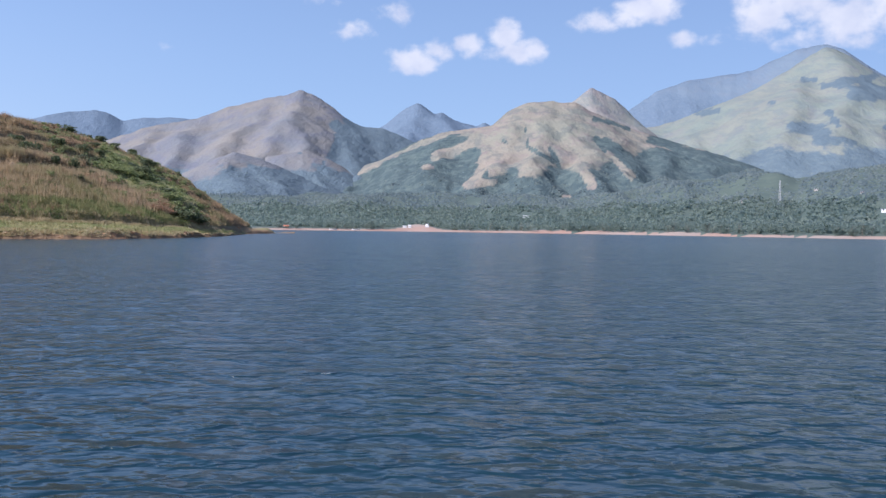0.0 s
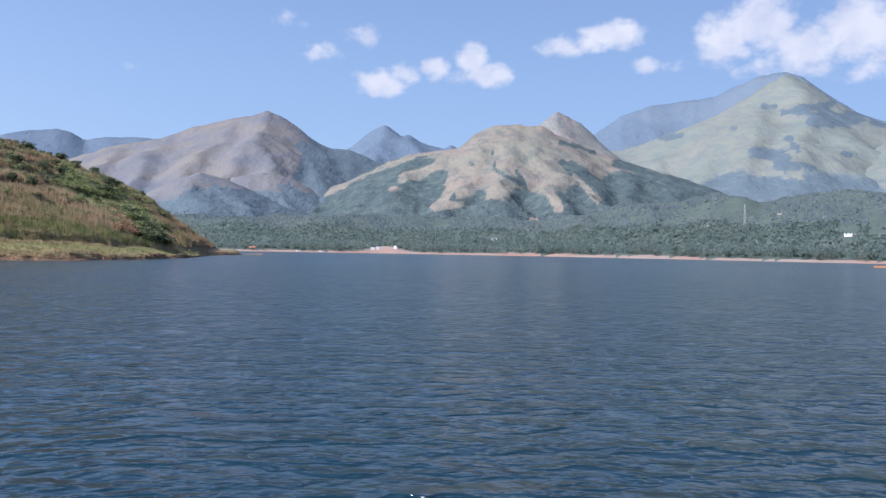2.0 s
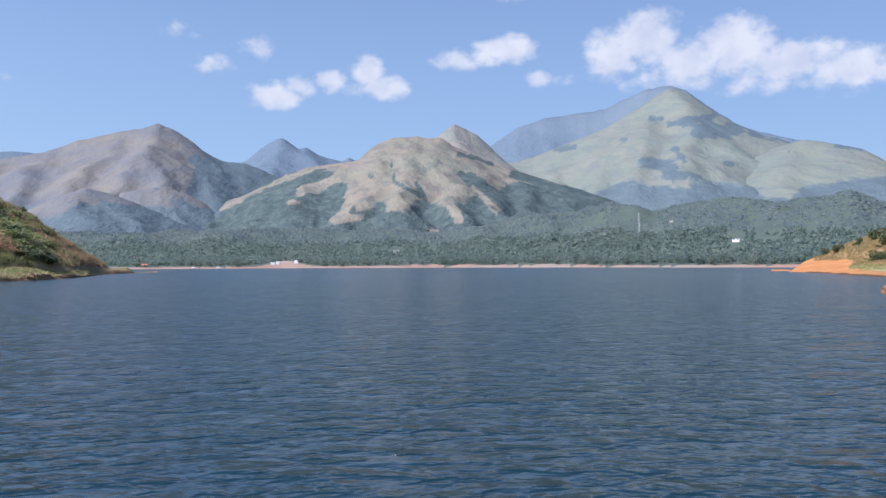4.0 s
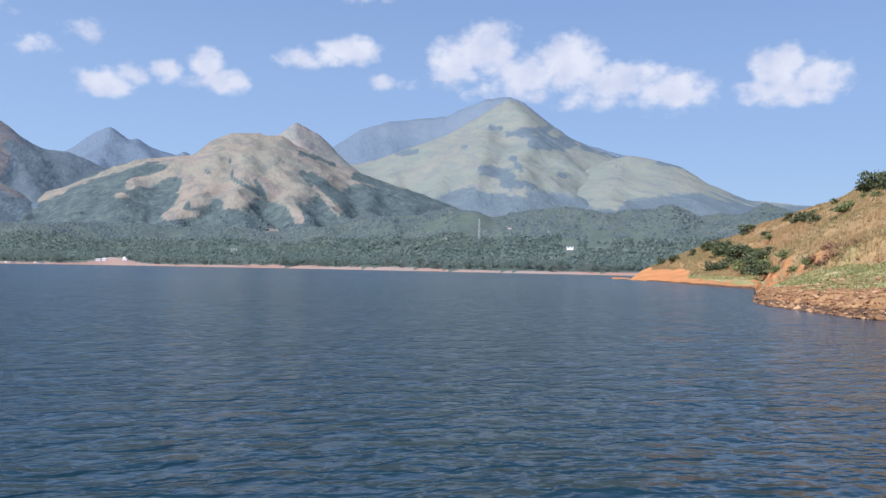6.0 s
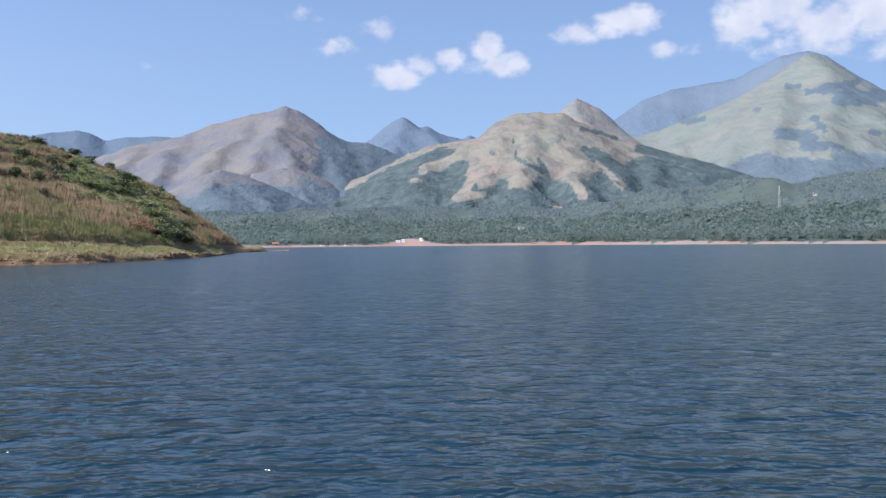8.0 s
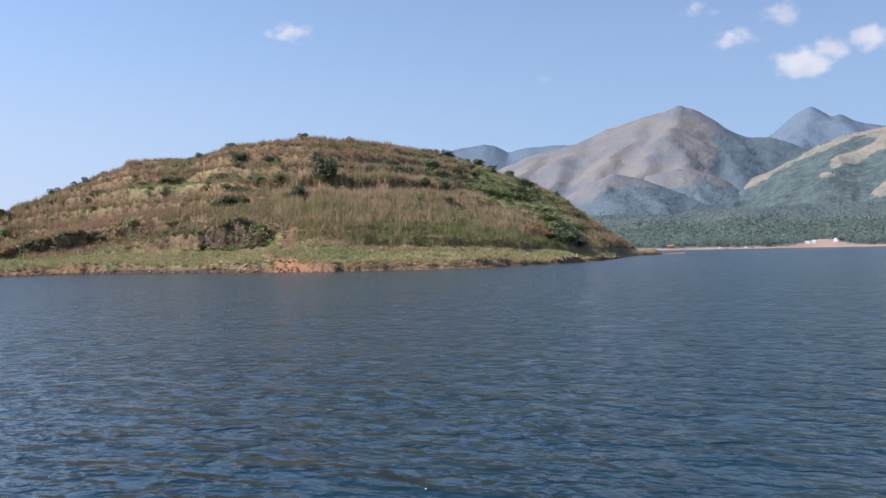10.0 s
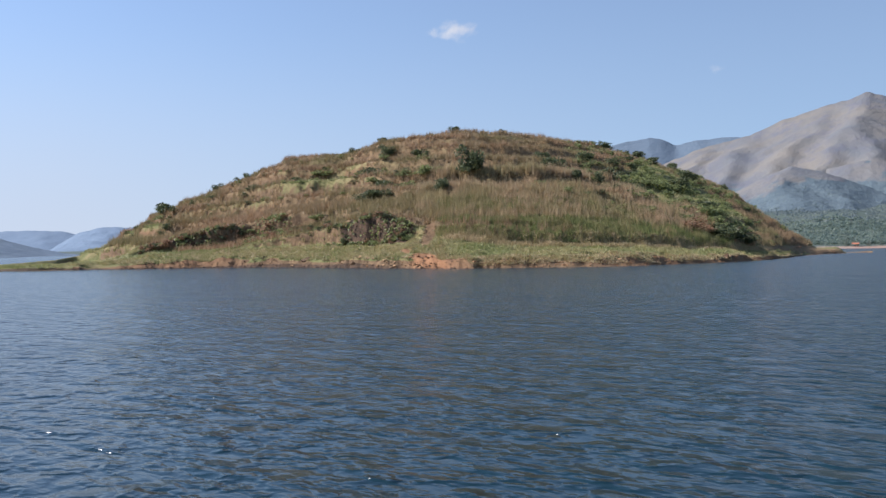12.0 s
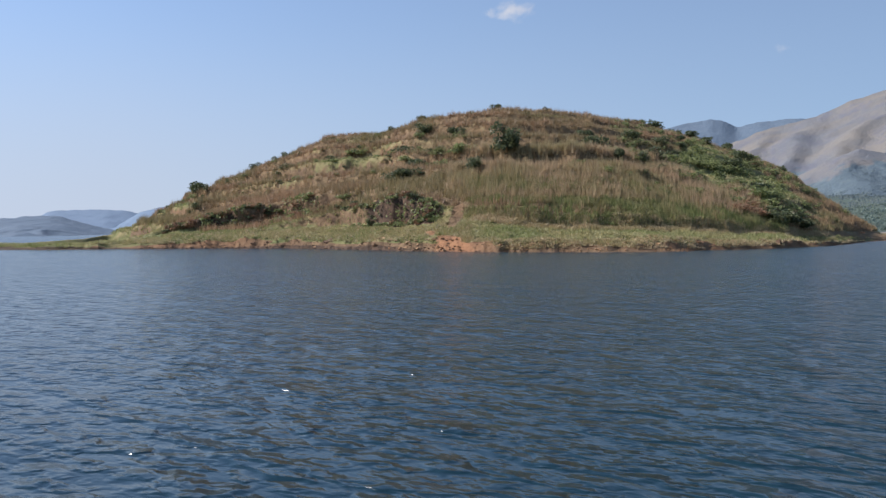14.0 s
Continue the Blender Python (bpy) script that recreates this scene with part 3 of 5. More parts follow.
    def z_at(self, az, d):
        u = (d - self.foot) / (self.crest_distance(az) - self.foot)
        inside = (np.asarray(az) > self.lo) & (np.asarray(az) < self.hi) & (u > 0) & (u < 1.02)
        return np.where(inside, self.at(az, u), -99), u, inside

    def build(self, material, label):
        az = np.arange(self.lo, self.hi + 0.01, 0.17)
        u = np.r_[np.linspace(0, 1, 100), np.linspace(1.04, 1.6, 6)]
        A, U = np.meshgrid(az, u)
        D = self.foot + U * (self.crest_distance(A) - self.foot)
        x, y = polar(A, D)
        me = sheet("mountain", x, y, self.at(A, U), material, True)
        put_attribute(me, "forest", self.wooded(A, U))
        return tagged(new("mountain", me), label, "mountain", "mountains beyond the lake")


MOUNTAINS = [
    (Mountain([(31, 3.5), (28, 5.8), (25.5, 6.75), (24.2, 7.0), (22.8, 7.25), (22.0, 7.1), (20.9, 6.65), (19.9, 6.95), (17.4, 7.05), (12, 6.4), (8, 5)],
              2600, 4500, 11, 0.5), M_MT_DARK, "distant wooded mountain range tinted blue-grey by haze, with a flat summit"),
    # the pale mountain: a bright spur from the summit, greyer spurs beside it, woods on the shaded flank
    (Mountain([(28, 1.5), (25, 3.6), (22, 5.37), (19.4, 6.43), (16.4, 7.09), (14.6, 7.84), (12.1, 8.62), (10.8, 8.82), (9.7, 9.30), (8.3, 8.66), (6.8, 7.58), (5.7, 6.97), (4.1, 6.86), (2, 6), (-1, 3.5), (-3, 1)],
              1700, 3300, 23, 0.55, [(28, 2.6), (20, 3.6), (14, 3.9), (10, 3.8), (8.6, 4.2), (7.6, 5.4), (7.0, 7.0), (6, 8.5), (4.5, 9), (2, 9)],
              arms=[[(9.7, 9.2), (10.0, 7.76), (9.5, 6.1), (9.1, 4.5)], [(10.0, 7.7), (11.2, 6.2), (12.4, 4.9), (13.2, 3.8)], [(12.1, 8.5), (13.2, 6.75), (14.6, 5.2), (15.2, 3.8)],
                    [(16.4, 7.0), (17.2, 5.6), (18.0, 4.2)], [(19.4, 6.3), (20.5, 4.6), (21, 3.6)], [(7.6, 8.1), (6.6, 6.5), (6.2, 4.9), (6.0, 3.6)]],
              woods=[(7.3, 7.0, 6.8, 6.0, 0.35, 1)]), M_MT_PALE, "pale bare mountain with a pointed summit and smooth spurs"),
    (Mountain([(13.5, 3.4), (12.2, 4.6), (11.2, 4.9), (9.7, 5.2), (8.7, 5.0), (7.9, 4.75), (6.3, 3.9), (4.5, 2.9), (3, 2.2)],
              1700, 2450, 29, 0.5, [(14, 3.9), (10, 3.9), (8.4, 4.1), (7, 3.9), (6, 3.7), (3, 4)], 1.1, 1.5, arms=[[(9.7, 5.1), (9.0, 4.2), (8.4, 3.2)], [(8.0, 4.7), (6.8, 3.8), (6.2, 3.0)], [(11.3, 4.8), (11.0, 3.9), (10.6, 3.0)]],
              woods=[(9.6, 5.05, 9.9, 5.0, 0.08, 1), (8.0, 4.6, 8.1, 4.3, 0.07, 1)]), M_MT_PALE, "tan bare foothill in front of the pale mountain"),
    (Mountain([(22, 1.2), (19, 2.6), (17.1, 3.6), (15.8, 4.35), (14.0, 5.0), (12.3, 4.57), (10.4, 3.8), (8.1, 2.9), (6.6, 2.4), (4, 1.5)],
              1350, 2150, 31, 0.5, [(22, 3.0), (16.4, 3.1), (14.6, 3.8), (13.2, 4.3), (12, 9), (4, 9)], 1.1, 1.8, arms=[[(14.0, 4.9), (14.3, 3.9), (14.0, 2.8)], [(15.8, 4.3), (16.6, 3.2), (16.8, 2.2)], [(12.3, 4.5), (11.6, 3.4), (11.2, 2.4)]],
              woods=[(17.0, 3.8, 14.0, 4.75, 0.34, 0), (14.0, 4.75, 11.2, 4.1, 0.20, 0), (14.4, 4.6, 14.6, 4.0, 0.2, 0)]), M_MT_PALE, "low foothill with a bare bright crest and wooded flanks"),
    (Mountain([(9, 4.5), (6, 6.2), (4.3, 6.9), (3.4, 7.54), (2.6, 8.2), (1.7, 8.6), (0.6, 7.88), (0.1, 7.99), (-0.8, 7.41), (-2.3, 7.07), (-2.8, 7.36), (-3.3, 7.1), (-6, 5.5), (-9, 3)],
              2700, 4200, 41, 0.7, arms=[[(1.7, 8.5), (2.4, 7.2), (2.8, 6.0)], [(0.1, 7.9), (-0.4, 6.8), (-0.6, 5.6)]]), M_MT_DARK, "dark twin-peaked mountain tinted blue-green by haze"),
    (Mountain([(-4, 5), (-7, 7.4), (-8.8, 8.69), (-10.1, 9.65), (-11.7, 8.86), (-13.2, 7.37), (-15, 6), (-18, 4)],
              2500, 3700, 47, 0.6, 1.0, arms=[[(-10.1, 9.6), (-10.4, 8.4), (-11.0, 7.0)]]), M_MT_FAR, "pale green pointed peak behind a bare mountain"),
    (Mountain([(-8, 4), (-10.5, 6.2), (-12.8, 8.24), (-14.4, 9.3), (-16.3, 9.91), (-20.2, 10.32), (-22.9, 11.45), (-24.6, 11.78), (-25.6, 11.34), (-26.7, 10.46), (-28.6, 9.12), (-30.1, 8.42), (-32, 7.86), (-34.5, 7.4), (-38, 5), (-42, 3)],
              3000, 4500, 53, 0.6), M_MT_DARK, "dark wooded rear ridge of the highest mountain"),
    # the highest mountain: grassland on broad spurs above the woods, patches of the forest colour higher up
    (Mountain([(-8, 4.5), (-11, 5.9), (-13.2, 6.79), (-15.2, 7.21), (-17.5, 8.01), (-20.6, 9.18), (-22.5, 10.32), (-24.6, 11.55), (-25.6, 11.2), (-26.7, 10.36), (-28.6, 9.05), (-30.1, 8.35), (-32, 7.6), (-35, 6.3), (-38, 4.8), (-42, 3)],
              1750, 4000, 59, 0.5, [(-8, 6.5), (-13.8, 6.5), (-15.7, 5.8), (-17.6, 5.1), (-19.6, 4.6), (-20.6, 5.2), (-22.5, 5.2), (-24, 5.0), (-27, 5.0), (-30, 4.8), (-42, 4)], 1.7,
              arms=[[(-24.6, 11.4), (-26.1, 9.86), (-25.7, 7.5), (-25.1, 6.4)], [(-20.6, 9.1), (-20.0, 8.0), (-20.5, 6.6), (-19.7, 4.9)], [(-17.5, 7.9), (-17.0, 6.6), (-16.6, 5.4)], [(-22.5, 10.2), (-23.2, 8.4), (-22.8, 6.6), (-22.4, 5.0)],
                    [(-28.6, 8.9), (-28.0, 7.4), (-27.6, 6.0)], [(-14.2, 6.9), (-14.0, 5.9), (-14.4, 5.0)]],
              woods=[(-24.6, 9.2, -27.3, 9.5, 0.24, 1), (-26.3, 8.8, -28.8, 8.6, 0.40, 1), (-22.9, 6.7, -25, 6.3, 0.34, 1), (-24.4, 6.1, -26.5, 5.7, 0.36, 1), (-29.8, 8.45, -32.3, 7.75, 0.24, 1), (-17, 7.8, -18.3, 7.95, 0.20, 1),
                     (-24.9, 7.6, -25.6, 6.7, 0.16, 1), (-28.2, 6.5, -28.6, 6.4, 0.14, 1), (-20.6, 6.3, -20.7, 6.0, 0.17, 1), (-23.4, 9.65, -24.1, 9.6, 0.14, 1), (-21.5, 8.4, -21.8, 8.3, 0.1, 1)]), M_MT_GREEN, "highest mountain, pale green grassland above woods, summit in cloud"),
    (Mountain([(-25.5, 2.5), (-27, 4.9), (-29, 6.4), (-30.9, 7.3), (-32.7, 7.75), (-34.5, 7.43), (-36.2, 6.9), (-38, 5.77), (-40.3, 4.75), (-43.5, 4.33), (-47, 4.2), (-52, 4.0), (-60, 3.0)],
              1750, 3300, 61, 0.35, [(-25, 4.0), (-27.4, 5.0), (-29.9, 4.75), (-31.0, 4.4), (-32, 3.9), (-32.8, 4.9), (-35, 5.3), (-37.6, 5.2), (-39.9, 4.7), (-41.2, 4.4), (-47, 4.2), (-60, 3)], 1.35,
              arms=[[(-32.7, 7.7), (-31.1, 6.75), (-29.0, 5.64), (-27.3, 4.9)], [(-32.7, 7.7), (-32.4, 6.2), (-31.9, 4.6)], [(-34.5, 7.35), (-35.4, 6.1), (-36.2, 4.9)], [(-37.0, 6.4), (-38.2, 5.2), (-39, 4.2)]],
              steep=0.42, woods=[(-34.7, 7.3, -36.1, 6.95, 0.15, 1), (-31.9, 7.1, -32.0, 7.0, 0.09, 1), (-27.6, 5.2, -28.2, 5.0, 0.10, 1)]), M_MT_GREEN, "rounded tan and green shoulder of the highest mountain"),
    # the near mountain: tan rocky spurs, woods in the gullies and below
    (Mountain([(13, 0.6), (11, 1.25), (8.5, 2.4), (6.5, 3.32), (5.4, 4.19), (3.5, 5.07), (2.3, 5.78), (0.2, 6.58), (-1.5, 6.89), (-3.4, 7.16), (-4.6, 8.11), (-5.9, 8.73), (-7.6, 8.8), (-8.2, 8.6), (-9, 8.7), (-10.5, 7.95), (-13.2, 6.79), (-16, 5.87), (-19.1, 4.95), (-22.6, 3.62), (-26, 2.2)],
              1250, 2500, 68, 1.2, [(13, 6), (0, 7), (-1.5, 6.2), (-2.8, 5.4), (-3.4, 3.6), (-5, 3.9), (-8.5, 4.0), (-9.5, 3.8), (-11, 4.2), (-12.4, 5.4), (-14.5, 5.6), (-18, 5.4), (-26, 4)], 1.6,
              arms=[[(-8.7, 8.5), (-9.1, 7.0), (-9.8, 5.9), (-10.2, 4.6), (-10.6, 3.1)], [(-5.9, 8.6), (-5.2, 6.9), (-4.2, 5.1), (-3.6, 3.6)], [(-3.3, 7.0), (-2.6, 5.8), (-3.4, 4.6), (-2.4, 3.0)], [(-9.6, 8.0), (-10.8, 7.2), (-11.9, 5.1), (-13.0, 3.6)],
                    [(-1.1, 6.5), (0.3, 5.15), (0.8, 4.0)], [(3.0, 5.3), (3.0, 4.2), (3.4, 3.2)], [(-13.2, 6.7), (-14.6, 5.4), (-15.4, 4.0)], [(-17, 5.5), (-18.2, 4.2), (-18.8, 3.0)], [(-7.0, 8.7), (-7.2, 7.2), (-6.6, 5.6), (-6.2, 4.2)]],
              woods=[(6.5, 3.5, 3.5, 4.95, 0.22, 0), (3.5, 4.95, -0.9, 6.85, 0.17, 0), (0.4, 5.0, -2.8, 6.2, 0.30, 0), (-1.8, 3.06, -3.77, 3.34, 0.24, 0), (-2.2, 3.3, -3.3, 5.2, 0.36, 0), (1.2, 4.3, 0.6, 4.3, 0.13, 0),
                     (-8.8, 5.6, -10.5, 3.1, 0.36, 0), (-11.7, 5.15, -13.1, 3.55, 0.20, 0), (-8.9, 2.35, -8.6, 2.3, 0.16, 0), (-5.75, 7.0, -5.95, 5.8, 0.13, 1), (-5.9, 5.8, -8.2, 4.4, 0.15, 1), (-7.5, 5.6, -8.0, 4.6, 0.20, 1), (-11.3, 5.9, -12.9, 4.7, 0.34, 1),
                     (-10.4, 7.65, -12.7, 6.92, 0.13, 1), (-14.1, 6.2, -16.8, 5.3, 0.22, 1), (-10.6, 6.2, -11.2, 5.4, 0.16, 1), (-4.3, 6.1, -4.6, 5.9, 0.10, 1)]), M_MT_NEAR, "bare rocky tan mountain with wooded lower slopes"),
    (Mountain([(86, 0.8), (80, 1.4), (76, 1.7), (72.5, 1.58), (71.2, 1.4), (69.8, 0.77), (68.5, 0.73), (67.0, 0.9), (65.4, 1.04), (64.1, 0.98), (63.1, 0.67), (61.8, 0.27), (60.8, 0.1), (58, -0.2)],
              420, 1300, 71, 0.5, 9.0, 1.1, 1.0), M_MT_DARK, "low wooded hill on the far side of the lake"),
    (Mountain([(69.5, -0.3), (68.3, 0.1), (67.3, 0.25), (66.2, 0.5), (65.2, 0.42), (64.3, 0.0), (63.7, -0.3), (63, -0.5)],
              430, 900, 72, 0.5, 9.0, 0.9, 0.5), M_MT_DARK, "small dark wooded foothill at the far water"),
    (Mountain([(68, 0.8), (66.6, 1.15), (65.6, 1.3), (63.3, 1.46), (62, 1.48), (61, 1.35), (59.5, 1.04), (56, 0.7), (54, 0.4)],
              3000, 4600, 73, 0.2), M_MT_HAZE, "distant hill coloured faint by haze"),
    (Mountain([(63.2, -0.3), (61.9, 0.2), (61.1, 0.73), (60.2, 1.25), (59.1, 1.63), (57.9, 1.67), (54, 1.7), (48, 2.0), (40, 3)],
              2300, 3600, 79, 0.4, 9.0, 1.7, 0.6), M_MT_HAZE, "rounded wooded hill tinted blue by haze beyond the lake"),
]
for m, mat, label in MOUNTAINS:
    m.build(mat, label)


# ---------------------------------------------------------------- the lakeside hills
class Hill:
    """A hill at the water: rows of azimuth, shore distance, crest distance and crest height, seen from an origin.
    sections: azimuth and the profile from shore to crest there, as (share of the way, share of the height)."""

    def __init__(self, origin, rows, sections, terrace, seed, back, zones, bank, stepped, crag=()):
        self.crag = crag
        self.bank, self.stepped = bank, stepped
        self.origin, self.rows, self.sections, self.terrace, self.seed, self.back, self.zones = origin, rows, sections, terrace, seed, back, zones

    def bounds(self, az):
        az = np.asarray(az, float)
        wob = 0.026 * (fbm(az * 0.9, 0 * az, self.seed, 3) - 0.5) + 0.012 * (fbm(az * 3.7, 0 * az + 4, self.seed + 1, 4) - 0.5)
        self_shore = curve(self.rows, 1, az)
        return self_shore, curve(self.rows, 2, az), curve(self.rows, 3, az), wob * self_shore

    def distance(self, az, u):
        shore, crest, _, wob = self.bounds(az)
        return shore + u * (crest - shore) + wob * np.exp(-np.clip(u, 0, None) / 0.035)

    def at(self, az, u):
        az, u = np.broadcast_arrays(np.asarray(az, float), np.asarray(u, float))
        shore, crest, top, _ = self.bounds(az)
        d = self.distance(az, u)
        x, y = polar(az, d, self.origin)
        # the foot of the steep part wanders in and out
        v = u + (0.030 * (fbm(x / 9, y / 9, self.seed + 11, 4) - 0.5) + 0.030 * (ridged(x / 3.5, y / 3.5, self.seed + 12, 4) - 0.6)) * (0.5 + 0.5 * smooth(0.16, 0.26, u)) * smooth(0.03, 0.08, u) * smooth(0.6, 0.3, u)
        keys = [k for k, _ in self.sections]
        profile, total = 0.0, 0.0
        for i, (k, steps) in enumerate(self.sections):
            hat = np.interp(az, keys, [1.0 if j == i else 0.0 for j in range(len(keys))])
            profile = profile + hat * np.interp(v, [q[0] for q in steps], [q[1] for q in steps])
            total = total + hat
        z = top * profile / total
        z = z + (fbm(x / 26, y / 26, self.seed + 2, 4) - 0.5) * 3.2 * smooth(0.2, 0.4, u) * smooth(1.0, 0.85, u) * np.clip(top / 20, 0, 1)
        # old cultivation terraces
        lift = z / self.terrace + 0.9 * (fbm(x / 60, y / 60, self.seed + 7, 2) - 0.5)
        step = np.floor(lift) + smooth(0.60, 0.80, lift - np.floor(lift))
        z = z + (step - lift) * self.terrace * np.interp(az, [q[0] for q in self.stepped], [q[1] for q in self.stepped]) * smooth(0.2, 0.34, u) * smooth(1.0, 0.9, u)
        # gullied bank at the water
        inland = u * (crest - shore)
        bank = 1.1 * np.clip(fbm(x / 7, y / 7, self.seed + 14, 4) - 0.28, 0, 1) * smooth(0.3, 2.2, inland - 3.0 * (ridged(x / 3.2, y / 3.2, self.seed + 15, 3) - 0.4)) * smooth(22, 6, inland)
        z = z + bank * smooth(0, 1.0, top) * np.interp(az, [q[0] for q in self.bank], [q[1] for q in self.bank])
        z = z + (fbm(x / 2.4, y / 2.4, self.seed + 5, 4, 0.6) - 0.5) * 0.9 * smooth(0.0, 1.5, inland) * np.clip(top / 6, 0.2, 1)
        # broken earth face of the cut banks
        for a0, a1, u0, u1 in self.crag:
            foot = u0 + (u1 - u0) * np.clip((az - a0) / (a1 - a0), 0, 1)
            face = np.exp(-((v - foot - 0.004) / 0.013) ** 2) * smooth(a0, a0 + 1, az) * smooth(a1, a1 - 1, az)
            z = z + face * (1.9 * (ridged(x / 2.3, y / 2.3, self.seed + 41, 4) - 0.62) + 1.7 * (fbm(x / 1.0, y / 1.0, self.seed + 42, 3) - 0.5))
        return np.where(u > 1, top * (1 - (u - 1) / self.back * 1.25), z) - np.where(u < 0, -6 * u, 0)

    def place(self, az, u):
        x, y = polar(az, self.distance(az, u), self.origin)
        return x, y, self.at(az, u)

    def build(self, name, az_step, material, label, category):
        lo, hi = min(r[0] for r in self.rows), max(r[0] for r in self.rows)
        az = np.arange(lo, hi + 0.01, az_step)
        u = np.r_[-0.05, np.linspace(0, 0.24, 84)[:-1], np.linspace(0.24, 1, 84), np.linspace(1.02, 1 + self.back, 12)]
        A, U = np.meshgrid(az, u)
        x, y, z = self.place(A, U)
        zone = self.zones(A, U, x, y, z)
        root = tagged(new(name), label, category)
        for piece, u0, u1, note in (("shore_bank", -1, 0.035, "bare eroded bank at the water"), ("apron", 0.035, 0.135, "gentle grassed foot of the hill"), ("slope", 0.135, 1.0, "terraced grassy slope"), ("far_slope", 1.0, 9, "")):
            rows = np.where((u >= u0) & (u <= u1 + 0.006))[0]
            rows = np.arange(rows[0], min(rows[-1] + 2, len(u)))
            me = sheet(piece, x[rows], y[rows], z[rows], material, True)
            for key in ("bare", "green", "clay", "dark_soil_shade"):
                put_attribute(me, key, zone[key][rows])
            ob = new(piece, me)
            ob.parent = root
            if note:
                ob["label"] = note
        return root


def island_zones(az, u, x, y, z):
    n = fbm(x / 20, y / 20, 301, 4) - 0.5
    apron = smooth(0.135, 0.105, u) * smooth(0.010, 0.022, u)
    green = 0.22 + 0.17 * smooth(38, 44, az) + 1.6 * n + 0.85 * apron + 0.85 * spot(az, u, 21.5, 0.50, 3.6, 0.34) + 0.38 * spot(az, u, 30, 0.155, 7, 0.025) + 0.15 * spot(az, u, 31, 0.24, 2.5, 0.04) + 0.45 * spot(az, u, 42, 0.42, 6, 0.09) + 0.15 * spot(az, u, 30, 0.33, 4, 0.05)
    green = green + 0.9 * smooth(54, 57, az) * smooth(5.0, 2.5, z)
    f = fbm(x / 5, y / 5, 305, 4) - 0.5
    gully = spot(az, u, 37.6 + 30 * (u - 0.03), 0.02, 0.9, 0.045) * np.clip(1 + 4 * f, 0, 1.4)
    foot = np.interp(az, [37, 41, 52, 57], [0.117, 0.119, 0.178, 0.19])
    # cut bank faces: overhang shade is painted in with the dark earth
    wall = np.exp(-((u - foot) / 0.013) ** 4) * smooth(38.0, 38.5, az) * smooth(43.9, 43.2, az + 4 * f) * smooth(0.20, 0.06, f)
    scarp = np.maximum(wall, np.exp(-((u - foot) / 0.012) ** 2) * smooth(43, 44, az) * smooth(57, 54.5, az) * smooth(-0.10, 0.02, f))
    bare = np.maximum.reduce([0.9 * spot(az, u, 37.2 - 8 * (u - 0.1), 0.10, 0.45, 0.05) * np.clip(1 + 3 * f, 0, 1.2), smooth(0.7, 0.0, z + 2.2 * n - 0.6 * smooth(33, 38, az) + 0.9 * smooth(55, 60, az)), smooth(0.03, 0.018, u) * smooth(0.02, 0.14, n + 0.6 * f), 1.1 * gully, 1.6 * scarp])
    return {"green": np.clip(green, 0, 1), "bare": np.clip(bare, 0, 1), "dark_soil_shade": np.clip(np.maximum(1.3 * scarp, (0.4 + 0.6 * smooth(38.5, 42, az)) * smooth(0.9, 0.2, z + 1.5 * n)), 0, 1),
            "clay": np.clip(gully + (0.45 * np.clip(n * 3 + f, 0, 1) + 0.38 * smooth(0.045, 0.025, u) * smooth(-0.02, 0.2, n + f) * smooth(42, 38.5, az)) * (0.5 + 0.5 * smooth(34, 37, az)) * (1 - scarp), 0, 1)}


def right_zones(az, u, x, y, z):
    n = fbm(x / 16, y / 16, 401, 4) - 0.5
    tip = smooth(-38.6, -36.2, az)
    green = 0.1 + 1.3 * n + 0.75 * smooth(0.34, 0.24, u) * smooth(0.02, 0.08, u)
    bare = np.maximum(smooth(1.3, 0.5, z + 2.5 * n), tip * smooth(4.0, 2.8, z + 2 * n))
    bare = np.maximum(bare, 0.8 * spot(az, u, -42.4, 0.20, 1.2, 0.08) * np.clip(1 + 3 * n, 0, 1))
    bare = np.maximum(bare, spot(az, u, -43.9, 0.352, 0.35, 0.03))
    bare = np.maximum(bare, 0.8 * spot(az, u, -43.0, 0.34, 0.9, 0.03) * np.clip(1 + 4 * n, 0, 1))
    bare = np.maximum(bare, 0.9 * spot(az, u, -45.4, 0.335, 1.6, 0.022))
    bare = np.maximum(bare, 0.8 * smooth(0.10, 0.05, u) * smooth(-41.5, -42.5, az))
    return {"green": np.clip(green, 0, 1), "bare": np.clip(bare, 0, 1), "dark_soil_shade": np.clip(1.2 * smooth(0.55, 0.2, z + 0.8 * n) * smooth(0.05, 0.02, u), 0, 1), "clay": np.clip(tip + 0.45 * smooth(-44, -41, az) + 0.1 + 1.3 * n + 0.9 * spot(az, u, -43.5, 0.34, 2.0, 0.04), 0, 1)}


